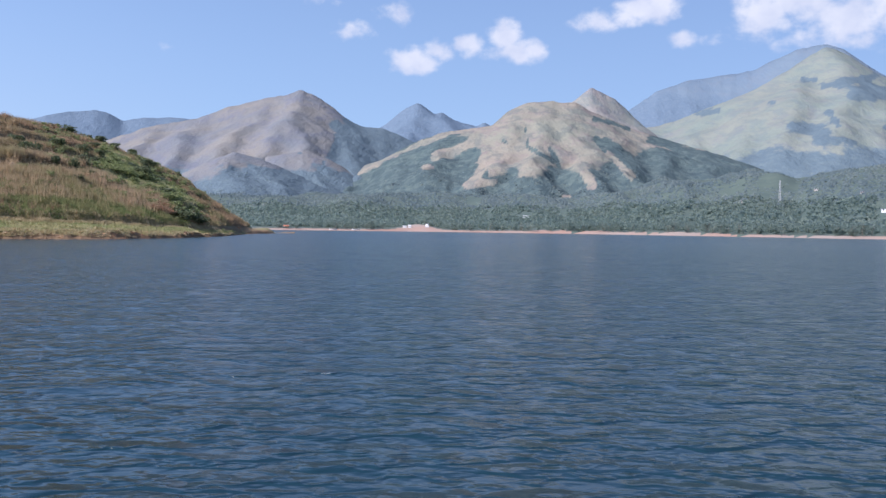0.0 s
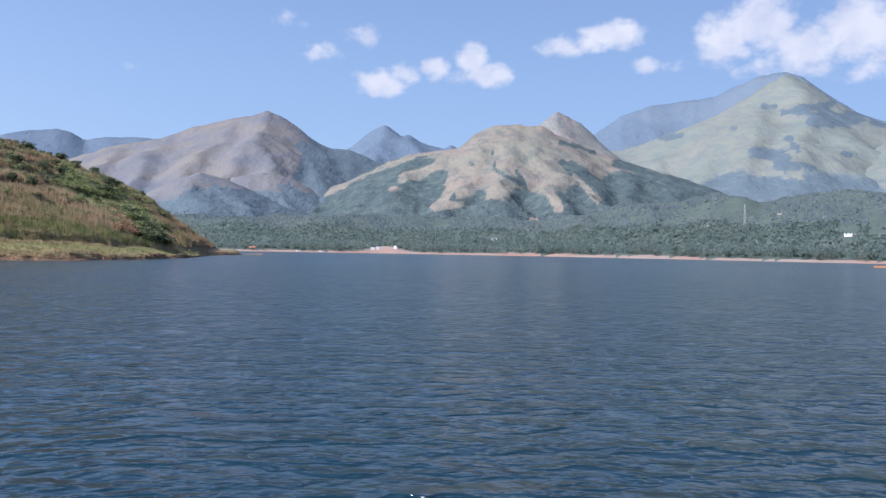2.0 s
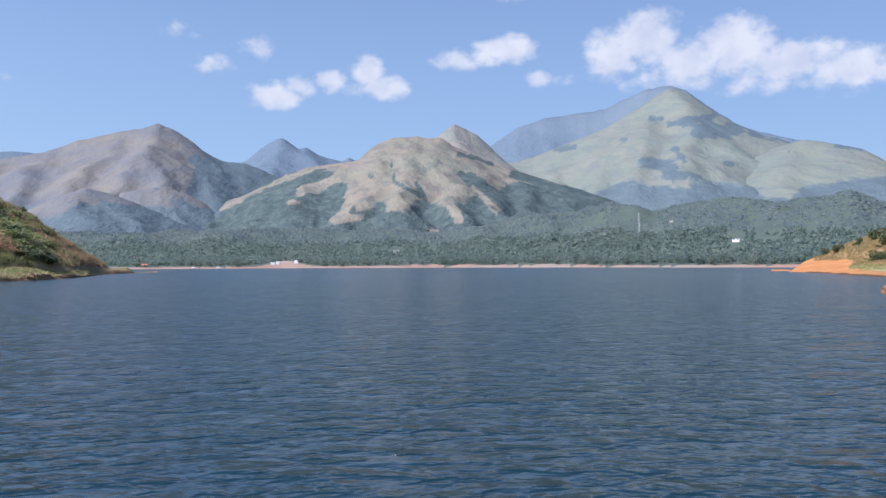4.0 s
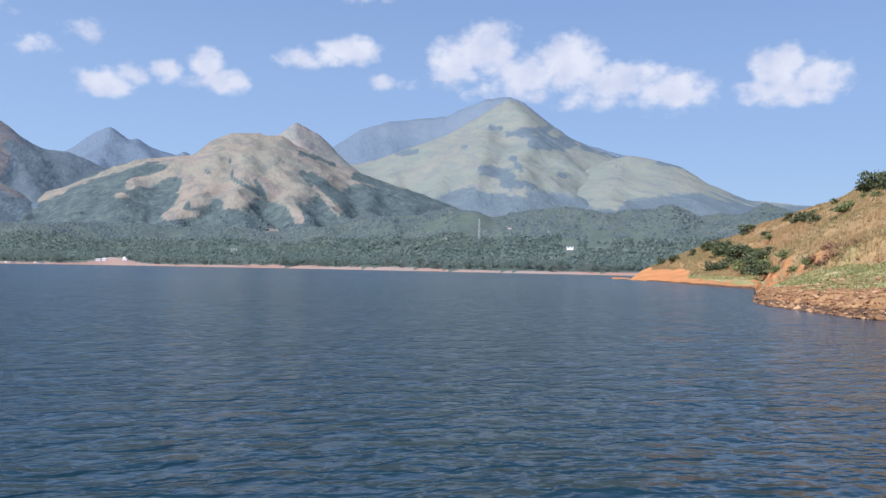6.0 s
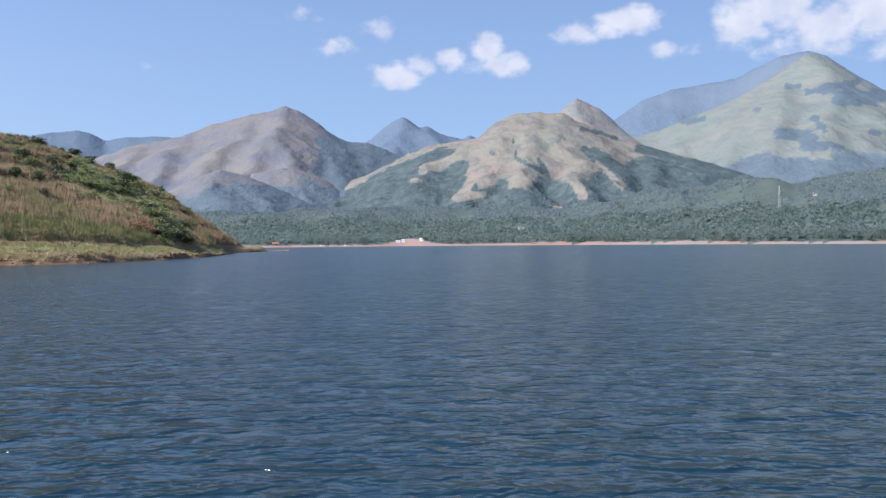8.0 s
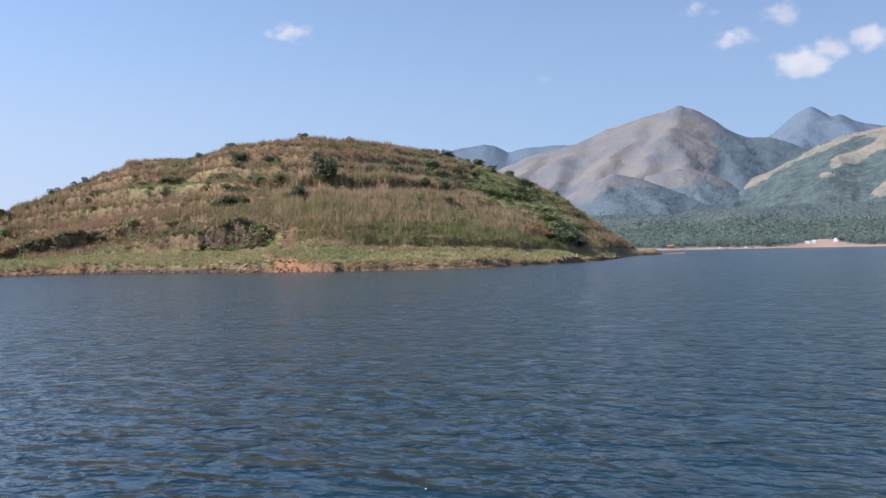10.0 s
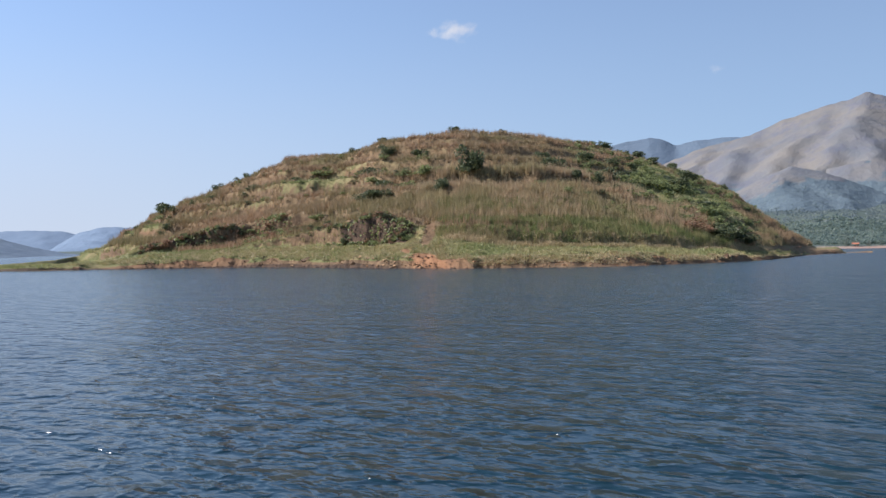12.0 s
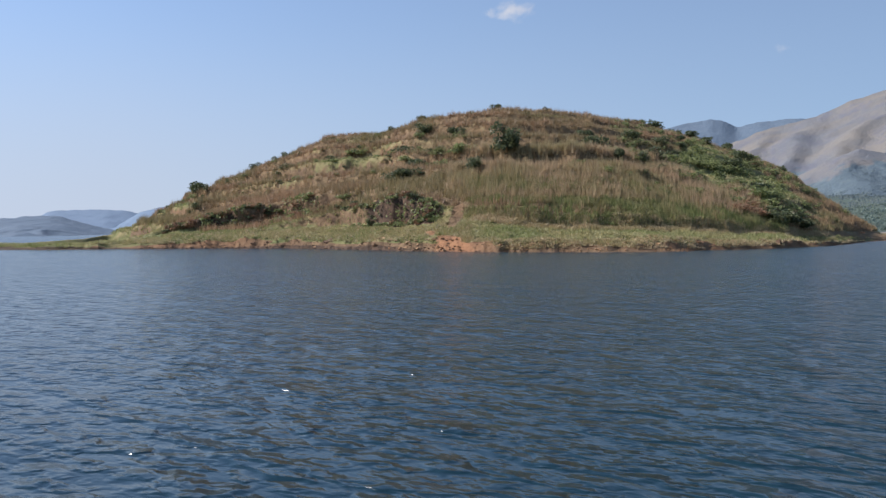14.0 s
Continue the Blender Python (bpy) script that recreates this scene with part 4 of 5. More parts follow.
ISLAND_EAST = [(9.5, 292, 300, -2.0), (10.8, 284, 300, -0.6), (11.4, 276, 291, 2.1), (12, 266, 291, 2.1), (12.6, 249, 291, 2.1), (13.3, 228, 291, 4.4), (14.2, 187, 291, 7.3), (15.2, 164, 293, 11.7), (16.2, 155, 294, 15.2), (17.5, 143, 296, 21.0), (19, 135, 296, 24.9), (21, 126, 293, 28.7), (23, 120, 288, 32.0), (26, 114, 272, 35.0), (29, 112, 256, 36.0), (32, 111, 248, 36.3), (35, 112, 245, 35.9)]
ISLAND_WEST = [(38.5, 116, 245, 35.1), (40.5, 119, 248, 34.8), (43, 124, 251, 31.2), (45, 130, 252, 30.9), (47, 135, 252, 29.7), (49, 139, 250, 25.3), (51, 141, 245, 21.5), (53, 142, 240, 17.7), (54.2, 141, 235, 15.3), (55.2, 141, 231, 12.9), (56.5, 140, 224, 9.0), (58.5, 140, 206, 3.3), (61, 139, 183, 1.5), (64.5, 142, 166, 0.7), (70, 158, 172, 0.9), (78, 180, 196, 0.8), (86, 230, 240, -1.5)]
ISLAND_ROWS = ISLAND_EAST + ISLAND_WEST
ISLAND_SECTIONS = [
    (30, [(0, 0), (0.013, 0.024), (0.05, 0.05), (0.110, 0.082), (0.124, 0.142), (0.31, 0.42), (0.6, 0.74), (0.85, 0.93), (1, 1)]),
    (37, [(0, 0), (0.015, 0.025), (0.06, 0.065), (0.10, 0.11), (0.14, 0.19), (0.31, 0.42), (0.6, 0.74), (0.85, 0.93), (1, 1)]),
    (41, [(0, 0), (0.015, 0.025), (0.06, 0.06), (0.117, 0.10), (0.1215, 0.225), (0.31, 0.42), (0.6, 0.74), (0.85, 0.93), (1, 1)]),
    (52, [(0, 0), (0.02, 0.05), (0.08, 0.10), (0.175, 0.16), (0.1815, 0.33), (0.4, 0.52), (0.65, 0.76), (0.85, 0.92), (1, 1)]),
    (58, [(0, 0), (0.06, 0.12), (0.3, 0.42), (0.5, 0.65), (0.7, 0.8), (0.85, 0.92), (1, 1)])]
ISLAND_ROWS = [(a, s, c, h - 1.2 * min(1, max(0, h / 12))) for a, s, c, h in ISLAND_ROWS]
island = Hill((-3.0, 15.0), ISLAND_ROWS, ISLAND_SECTIONS, 4.2, 101, 0.7, island_zones, [(10, 0.5), (16, 1.2), (60, 1.3), (66, 0.5)], [(23, 0.3), (32, 0.95)], [(38, 46, 0.118, 0.146), (46, 56, 0.146, 0.19)])
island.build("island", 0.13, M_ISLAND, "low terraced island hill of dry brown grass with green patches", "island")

RIGHT_ROWS = [(-32.2, 252, 260, -2.2), (-33.2, 243, 262, -1.6), (-33.6, 235, 263, 0.5), (-34.2, 226, 266, 2.8), (-36.0, 205, 270, 6.1), (-37.8, 172, 275, 10.3), (-40.3, 148, 278, 14.6), (-41.4, 139, 278, 17.3),
              (-42.0, 131, 277, 18.5), (-42.2, 108, 277, 18.7), (-42.5, 88, 276, 19.0), (-42.9, 75, 275, 19.6), (-44.1, 66, 270, 21.4), (-46.4, 60, 262, 24.4), (-47.7, 57, 255, 27.4), (-50.1, 52, 245, 31.2), (-56, 46, 235, 36), (-66, 46, 230, 38), (-80, 60, 230, 32), (-92, 110, 220, 12), (-98, 170, 210, -1)]
RIGHT_SECTIONS = [
    (-46.0, [(0, 0), (0.02, 0.03), (0.16, 0.07), (0.31, 0.14), (0.345, 0.24), (0.45, 0.38), (0.7, 0.72), (1, 1)]),
    (-43.7, [(0, 0), (0.02, 0.025), (0.09, 0.036), (0.16, 0.040), (0.31, 0.065), (0.345, 0.19), (0.45, 0.36), (0.7, 0.70), (1, 1)]),
    (-42.6, [(0, 0), (0.02, 0.014), (0.10, 0.012), (0.31, 0.026), (0.37, 0.17), (0.47, 0.34), (0.7, 0.68), (1, 1)]),
    (-42.1, [(0, 0), (0.02, 0.010), (0.12, 0.012), (0.26, 0.03), (0.37, 0.16), (0.47, 0.32), (0.7, 0.68), (1, 1)]),
    (-41.6, [(0, 0), (0.02, 0.015), (0.10, 0.03), (0.20, 0.06), (0.35, 0.17), (0.46, 0.32), (0.7, 0.68), (1, 1)]),
    (-40.6, [(0, 0), (0.02, 0.03), (0.16, 0.07), (0.33, 0.15), (0.45, 0.32), (0.7, 0.68), (1, 1)]),
    (-36.0, [(0, 0), (0.03, 0.04), (0.25, 0.22), (0.45, 0.45), (0.7, 0.75), (1, 1)])]
right_hill = Hill((0.0, 0.0), RIGHT_ROWS, RIGHT_SECTIONS, 6.0, 151, 0.5, right_zones, [(-50, 0.7), (-46, 0.6), (-43.5, 0.15), (-42, 0.15), (-40, 0.4), (-36, 0.5), (-32, 0.2)], [(0, 0.2)])
right_hill.build("lakeside_hill", 0.12, M_RIGHT, "grassy lakeside hill with an orange soil shore and scattered stones", "hill")


# ---------------------------------------------------------------- vegetation
rng = np.random.default_rng(7)


def lump(seed):
    """A small eight-sided crown for trees that are a few steps from vanishing."""
    r = np.random.default_rng(seed)
    v = np.array([[1, 0, 0.45], [0, 1, 0.5], [-1, 0, 0.4], [0, -1, 0.5], [0, 0, 1.0], [0, 0, 0.0]], float)
    v[:, :2] *= 0.5
    v += r.uniform(-0.13, 0.13, v.shape)
    return v, np.array([[0, 1, 4], [1, 2, 4], [2, 3, 4], [3, 0, 4], [1, 0, 5], [2, 1, 5], [3, 2, 5], [0, 3, 5]])


def scatter(name, shapes, pos, size, spin, material, pick, soft=False):
    """Many small shapes joined into one mesh."""
    vs, fs, base = [], [], 0
    for k, (v, f) in enumerate(shapes):
        sel = np.where(pick == k)[0]
        if not len(sel):
            continue
        c, s = np.cos(spin[sel])[:, None], np.sin(spin[sel])[:, None]
        x = (v[None, :, 0] * c - v[None, :, 1] * s) * size[sel, None, 0] + pos[sel, None, 0]
        y = (v[None, :, 0] * s + v[None, :, 1] * c) * size[sel, None, 0] + pos[sel, None, 1]
        z = v[None, :, 2] * size[sel, None, 1] + pos[sel, None, 2]
        vs.append(np.stack([x, y, z], -1).reshape(-1, 3))
        fs.append((f[None] + (np.arange(len(sel)) * len(v))[:, None, None]).reshape(-1, f.shape[1]) + base)
        base += len(sel) * len(v)
    return new(name, fast_mesh(name, np.concatenate(vs), np.concatenate(fs), material, soft))


def land_height(az, d):
    """Height of the far country, and how wooded it is."""
    az, d = np.asarray(az, float), np.asarray(d, float)
    z, wood = plain_height(az, d), np.ones(np.shape(az))
    for m, _, _ in MOUNTAINS:
        zm, u, inside = m.z_at(az, d)
        hit = inside & (zm > z)
        wood = np.where(hit, m.wooded(az, np.clip(u, 0, 1)), wood)
        z = np.where(hit, zm, z)
    return z, wood


def stand_at(az, el):
    """The first place of the far country that shows at this elevation: a pose facing the lake, and its distance."""
    d = np.arange(float(shore_distance(az)) + 4, 3500, 4.0)
    z, _ = land_height(np.full(len(d), az), d)
    up = np.degrees(np.arctan2(z - 2.5, d))
    i = int(np.argmax(up >= el)) if (up >= el).any() else len(d) - 1
    x, y = polar(az, d[i])
    return pose(float(x), float(y), float(z[i]) - 0.1, 0, 0, az), float(d[i])


def leaf_cloud(count, radius, tall, leaf, seed, lobes=7, low=0.12):
    """Leaves on the outer part of a lumpy crown."""
    r = np.random.default_rng(seed)
    centres = [(r.uniform(-0.55, 0.55) * radius, r.uniform(-0.55, 0.55) * radius, tall * r.uniform(low, low + 0.6), radius * r.uniform(0.35, 0.6)) for _ in range(lobes)]
    bm = bmesh.new()
    for k in range(count):
        cx, cy, cz, cr = centres[k % lobes]
        dirn = Vector(r.normal(size=3)).normalized()
        p = Vector((cx, cy, cz)) + Vector((dirn.x, dirn.y, dirn.z * 0.8)) * cr * r.uniform(0.45, 1.08)
        p.z = max(p.z, 0.05 + r.uniform(0, 0.25))
        a = Vector(r.normal(size=3)).normalized() * leaf * r.uniform(0.6, 1.25)
        b = a.cross(Vector(r.normal(size=3)).normalized()).normalized() * leaf * 0.5
        bm.faces.new([bm.verts.new(p + q) for q in (-a, b, a, -b)])
    return bm


CLEARINGS = [(1.3, 1.4, 0, 55), (-6.2, 0.5, 60, 160), (-22.6, 1.2, 500, 640), (-29.0, 0.5, 250, 420), (-31.0, 0.9, 330, 480), (-19.8, 0.8, 450, 560)]


def leafy(seed, count=150):
    """A tree crown of loose leaf sprays, one unit high, with a thin trunk."""
    bm = leaf_cloud(count, 0.42, 1.0, 0.085, seed, 8)
    bmesh.ops.triangulate(bm, faces=bm.faces[:])
    v = np.array([q.co[:] for q in bm.verts])
    bm.verts.index_update()
    f = np.array([[q.index for q in face.verts] for face in bm.faces])
    bm.free()
    v[:, 2] = 0.22 + 0.78 * v[:, 2]
    n = len(v)
    v = np.concatenate([v, [[-0.02, 0, 0], [0.02, 0, 0], [0, 0.02, 0], [0, 0, 0.6]]])
    return v, np.concatenate([f, [[n, n + 1, n + 3], [n + 1, n + 2, n + 3], [n + 2, n, n + 3]]])


def spray(seed):
    """A small crown of a few large leaf sprays, for trees that are seen a few steps across."""
    bm = leaf_cloud(15, 0.42, 1.0, 0.24, seed, 5)
    bmesh.ops.triangulate(bm, faces=bm.faces[:])
    bm.verts.index_update()
    v, f = np.array([q.co[:] for q in bm.verts]), np.array([[q.index for q in face.verts] for face in bm.faces])
    bm.free()
    return v, f


def build_forest():
    bands = ((1100, 8, 85, [leafy(900 + j, 70) for j in range(6)], (4.0, 9.0), 0.9, 0.02, "leafy green trees along the edge of the far shore"),
             (12000, 60, 420, [spray(20 + j) for j in range(9)], (3.0, 7.0), 1.25, 0.30, "dense green woods on the lakeside plain"),
             (30000, 380, 1000, [lump(j) for j in range(7)], (3.6, 6.6), 1.15, 0.50, "hazy green woods at the foot of the mountains"),
             (5200, 800, 1250, [lump(j) for j in range(7)], (3.2, 5.6), 1.25, 0.62, "scattered trees on the mountain slopes"))
    for count, s0, s1, shapes, size, spread, sunk, label in bands:
        az = rng.uniform(-46, 25, count)
        s = s0 + (s1 - s0) * rng.uniform(0, 1, count)
        d = shore_distance(az) + s
        z, wood = land_height(az, d)
        ok = (wood > 0.5) & (fbm(az * 1.1, d / 90, 77, 3) > 0.31)
        for a, w, c0, c1 in CLEARINGS:
            ok &= ~((np.abs(az - a) < w) & (s > c0) & (s < c1))
        ok |= (wood > 0.05) & (rng.uniform(0, 1, count) < 0.05)
        az, d, z = az[ok], d[ok], z[ok]
        x, y = polar(az, d)
        k = len(az)
        tall = rng.uniform(*size, k) * (0.6 + 0.8 * fbm(az * 0.9, d / 120, 81, 3))
        wide = tall * spread * rng.uniform(0.75, 1.25, k)
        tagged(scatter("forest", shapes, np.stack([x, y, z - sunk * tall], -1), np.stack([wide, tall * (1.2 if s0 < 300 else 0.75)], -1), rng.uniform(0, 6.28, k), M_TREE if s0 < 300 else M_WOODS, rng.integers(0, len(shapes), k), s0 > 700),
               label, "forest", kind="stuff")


def tuft(blades, seed, lean=0.35, width=0.035):
    r = np.random.default_rng(seed)
    vs, fs = [], []
    for k in range(blades):
        a, b = r.uniform(0, 6.28), r.uniform(0, 6.28)
        base = np.array([math.cos(a), math.sin(a), 0]) * r.uniform(0, 0.55)
        side = np.array([math.cos(b), math.sin(b), 0]) * width * r.uniform(0.7, 1.4)
        h = r.uniform(0.45, 1.0)
        tip = base + np.array([math.cos(b + 1.5), math.sin(b + 1.5), 0]) * lean * r.uniform(0.1, 1.0) * h + [0, 0, h]
        n = len(vs)
        vs += [base - side, base + side, tip]
        fs += [(n, n + 1, n + 2)]
    return np.array(vs), np.array(fs)


def grass_on(hill, name, n, lo, hi, u0, u1, material, size, shapes, keep, label):
    az, u = rng.uniform(lo, hi, n), u0 + (u1 - u0) * rng.uniform(0, 1, n) ** 0.85
    x, y, z = hill.place(az, u)
    zone = hill.zones(az, u, x, y, z)
    ok = keep(zone, z, u) & (zone["bare"] < 0.45)
    x, y, z = x[ok], y[ok], z[ok]
    k = len(x)
    tall = rng.uniform(*size, k) * (0.55 + 0.9 * fbm(x / 7, y / 7, 911, 3))
    tagged(scatter(name, shapes, np.stack([x, y, z - 0.05], -1), np.stack([np.full(k, 1.0), tall], -1), rng.uniform(0, 6.28, k), material, rng.integers(0, len(shapes), k)), label, "grass", kind="stuff")


TUFTS = [tuft(8, s, 0.5, 0.055) for s in range(6)]
PLUMES = [tuft(9, 40 + s, 0.28, 0.045) for s in range(6)]
SHORT = [tuft(8, 20 + s, 0.6, 0.05) for s in range(6)]
build_forest()
grass_on(island, "dry_grass", 54000, 12, 63, 0.11, 1.03, M_DRYGRASS, (0.8, 1.9), TUFTS, lambda q, z, u: (q["green"] < 0.55) & (z > 2.5), "tall dry brown grass over the island hill")
grass_on(island, "green_grass", 12000, 12, 66, 0.012, 0.13, M_GREENGRASS, (0.25, 0.65), SHORT, lambda q, z, u: z > 0.8, "short green grass above the island shore")
grass_on(island, "green_grass", 26000, 12, 63, 0.12, 1.0, M_GREENGRASS, (0.4, 0.9), TUFTS, lambda q, z, u: (q["green"] > 0.5) & (z > 2.5), "patches of green grass on the island hill")
grass_on(island, "green_grass", 9000, 53, 78, 0.03, 0.95, M_GREENGRASS, (0.25, 0.6), SHORT, lambda q, z, u: (z > 0.3) & (z < 4.0), "short green grass on the low spit of the island")
grass_on(island, "dry_grass", 9000, 19, 38, 0.15, 0.40, M_PLUME, (1.3, 2.5), PLUMES, lambda q, z, u: (q["green"] < 0.8) & (fbm(u * 40, z * 0.4, 915, 3) > 0.40), "tall dry grass plumes above the green foot of the island")
grass_on(island, "green_grass", 12500, 17.5, 36.5, 0.112, 0.225, M_TALLGREEN, (0.7, 1.6), PLUMES, lambda q, z, u: (z > 2.0) & (fbm(u * 60, z * 0.6, 917, 3) > 0.43), "tall dark green grass along the foot of the island slope")
grass_on(island, "straw", 6000, 15, 36, 0.098, 0.122, M_STRAW, (0.4, 0.9), SHORT, lambda q, z, u: z > 1.0, "pale dry straw along the top of the island's grassy foot")
grass_on(island, "straw", 5200, 13, 37, 0.004, 0.036, M_STRAW, (0.15, 0.4), SHORT, lambda q, z, u: z > 0.35, "pale dry straw on the low bank of the island")
grass_on(island, "straw", 3800, 36, 60, 0.02, 0.112, M_STRAW, (0.2, 0.5), SHORT, lambda q, z, u: z > 0.8, "pale dry straw among the green grass of the island foot")
grass_on(right_hill, "dry_grass", 21000, -58, -33, 0.30, 1.02, M_DRYGOLD, (0.5, 1.0), TUFTS, lambda q, z, u: (z > 3) | ((u > 0.3) & (z > 1.0)), "golden dry grass on the lakeside hill")
grass_on(right_hill, "green_grass", 12000, -56, -35, 0.05, 0.36, M_LAWN, (0.12, 0.35), SHORT, lambda q, z, u: (z > 1.2) & (q["green"] > 0.35), "short green grass above the stony shore")


def limbs(radius, tall, seed, count=5, thick=0.06, base=0.0):
    """Tapered stems that fan out from one root."""
    r = np.random.default_rng(seed)
    bm = bmesh.new()
    for k in range(count):
        a = r.uniform(0, 6.28)
        top = Vector((math.cos(a) * radius * 0.5, math.sin(a) * radius * 0.5, tall * r.uniform(0.55, 0.8)))
        side, fore = Vector((math.cos(a + 1.57), math.sin(a + 1.57), 0)), Vector((math.cos(a), math.sin(a), 0))
        ring = []
        for f, w in ((0, 1.0), (0.45, 0.75), (1, 0.25)):
            c = Vector((top.x * f * f, top.y * f * f, base + (top.z - base) * f))
            ring.append([bm.verts.new(c + (side * math.cos(g) + fore * math.sin(g)) * thick * w) for g in (0, 1.257, 2.513, 3.77, 5.027)])
        for q0, q1 in zip(ring, ring[1:]):
            for i in range(5):
                bm.faces.new((q0[i], q0[(i + 1) % 5], q1[(i + 1) % 5], q1[i]))
    return bm


def make_bush(radius, tall, leaves, leaf, seed, material, name, label):
    root = tagged(new(name), label, "bush", "bushes on the slopes")
    part("stem", limbs(radius, tall, seed), M_BARK, root)
    part("foliage", leaf_cloud(leaves, radius, tall, leaf, seed + 1, 9, 0.04), material, root)
    return root


def make_dry_shrub(seed):
    root = tagged(new("dry_shrub"), "bare brown shrub of dry twigs on the bank", "shrub", "dry shrubs on the bank")
    part("stem", limbs(2.2, 2.6, seed, 26, 0.045), M_TWIG, root)
    part("foliage", leaf_cloud(240, 1.7, 2.2, 0.2, seed + 3), M_DEADLEAF, root)
    return root


# each bush is 2 m across at scale 1
KINDS = {
    "dark": [make_bush(1.0, 1.9, 1000, 0.125, 410 + 10 * k, M_BUSH, "bush", "dense dark green round bush in dry grass") for k in range(3)],
    "green": [make_bush(1.1, 1.5, 620, 0.135, 450 + 10 * k, M_SCRUB, "bush", "spreading light green scrub bush in dry grass") for k in range(4)],
    "dry": [make_dry_shrub(490)],
}
USED = set()
BUSH_SCALE = {"dark": (1.40, 0.93), "green": (1.18, 0.74), "dry": (0.58, 0.50)}      # breadth, flatness


def plant(hill, kind, az, u, width, flat=1.0, sink=0.2):
    pool = KINDS[kind]
    k = int(az * 37 + u * 101) % len(pool)
    x, y, z = (float(v) for v in hill.place(az, u))
    s = min(width, 7.5) / 2.0 * BUSH_SCALE[kind][0] * (0.95 if hill is right_hill else 1.0)
    m = pose(x, y, z - 0.6 * sink * s, 0, 0, (az * 77 + u * 991) % 360) @ Matrix.Diagonal((s, s, s * flat * BUSH_SCALE[kind][1], 1))
    if (kind, k) in USED:
        copy_thing(pool[k], m @ Matrix.Diagonal([1 / q for q in pool[k].scale] + [1]))
    else:
        pool[k].matrix_basis = m
        USED.add((kind, k))


# bushes that stand out on the island: kind, azimuth, way up the slope, width, flatness
for row in [("dark", 34.26, 0.345, 4.2, 1.15, -0.1), ("dark", 29.0, 0.436, 3.8, 1.1), ("green", 29.92, 0.310, 3.4, 0.9), ("dark", 27.29, 0.326, 2.4, 1.3), ("dark", 41.4, 0.250, 4.2, 0.5), ("dark", 40.5, 0.252, 4.0, 0.5),
            ("green", 39.4, 0.340, 4.8, 0.8), ("green", 38.5, 0.353, 4.4, 0.8), ("green", 36.9, 0.448, 4.5, 0.7), ("green", 36.0, 0.45, 3.8, 0.7), ("dark", 54.6, 0.70, 3.6, 0.9), ("dark", 55.1, 0.70, 3.0, 0.7), ("dark", 54.1, 0.74, 2.6, 0.7), ("dark", 55.9, 0.72, 2.2, 0.5), ("dark", 52.4, 0.93, 2.6, 0.9), ("dark", 50.0, 0.97, 2.4, 0.8),
            ("dark", 51.4, 0.96, 2.6, 0.9), ("dark", 49.3, 0.95, 3.0, 0.8), ("dark", 48.5, 0.97, 2.6, 0.8), ("dark", 42.5, 0.86, 2.0, 0.8), ("dark", 25.64, 0.879, 4.2, 0.7), ("dark", 24.4, 0.95, 3.8, 0.8)]:
    plant(island, *row)
for row in [("dark", 23.4, 0.95, 4.0, 0.9), ("dark", 22.48, 0.90, 3.4, 0.7), ("dark", 21.2, 0.95, 3.4, 0.9), ("dark", 19.89, 0.688, 3.0, 0.9), ("dark", 18.09, 0.915, 3.0, 0.9), ("green", 19.3, 0.353, 6.0, 0.8), ("green", 18.8, 0.30, 5.4, 0.8),
            ("green", 18.9, 0.25, 6.6, 0.9), ("green", 18.3, 0.21, 6.0, 0.8), ("dark", 17.5, 0.16, 5.2, 0.6), ("dark", 16.7, 0.15, 4.4, 0.5), ("dark", 18.2, 0.15, 4.0, 0.6), ("green", 17.4, 0.22, 5.0, 0.7), ("dark", 19.2, 0.29, 4.4, 0.7), ("green", 23.6, 0.509, 4.6, 0.8), ("green", 22.03, 0.436, 5.0, 0.8), ("green", 20.67, 0.46, 5.0, 0.8),
            ("green", 22.31, 0.292, 4.2, 0.7), ("green", 24.77, 0.379, 4.0, 0.8), ("dark", 20.38, 0.659, 4.2, 0.8), ("green", 23.73, 0.401, 3.6, 0.8)]:
    plant(island, *row)
for row in [("dark", 36.19, 0.257, 2.4, 1.1), ("dry", 33.1, 0.191, 1.8, 0.6), ("green", 52.05, 0.674, 2.6, 0.9), ("dark", 42.9, 0.116, 1.2, 0.8), ("dark", 38.89, 0.112, 1.2, 0.9),
            ("dark", 52.14, 0.178, 2.0, 0.8), ("green", 53.57, 0.18, 2.2, 0.8), ("green", 46.45, 0.534, 4.8, 0.5), ("dark", 45.6, 0.53, 4.2, 0.5), ("green", 44.37, 0.54, 4.4, 0.5), ("dark", 40.0, 0.587, 3.2, 0.8)]:
    plant(island, *row)
for row in [("green", 27.6, 0.118, 2.0, 0.8), ("green", 14.7, 0.756, 4.0, 0.8), ("green", 16.1, 0.702, 3.4, 0.7), ("dry", 20.3, 0.175, 6.4, 0.8), ("dry", 19.5, 0.18, 7.0, 0.8), ("dry", 19.9, 0.21, 6.0, 0.8), ("dark", 37.8, 0.80, 2.2, 0.4),
            ("dark", 36.4, 0.82, 2.4, 0.4), ("dark", 38.8, 0.81, 2.0, 0.4), ("dark", 30.4, 0.83, 2.2, 0.5), ("dark", 35.2, 0.81, 2.4, 0.4), ("dark", 34.0, 0.80, 2.2, 0.4), ("dark", 37.0, 0.97, 1.6, 0.6)]:
    plant(island, *row)
r2 = random.Random(8)
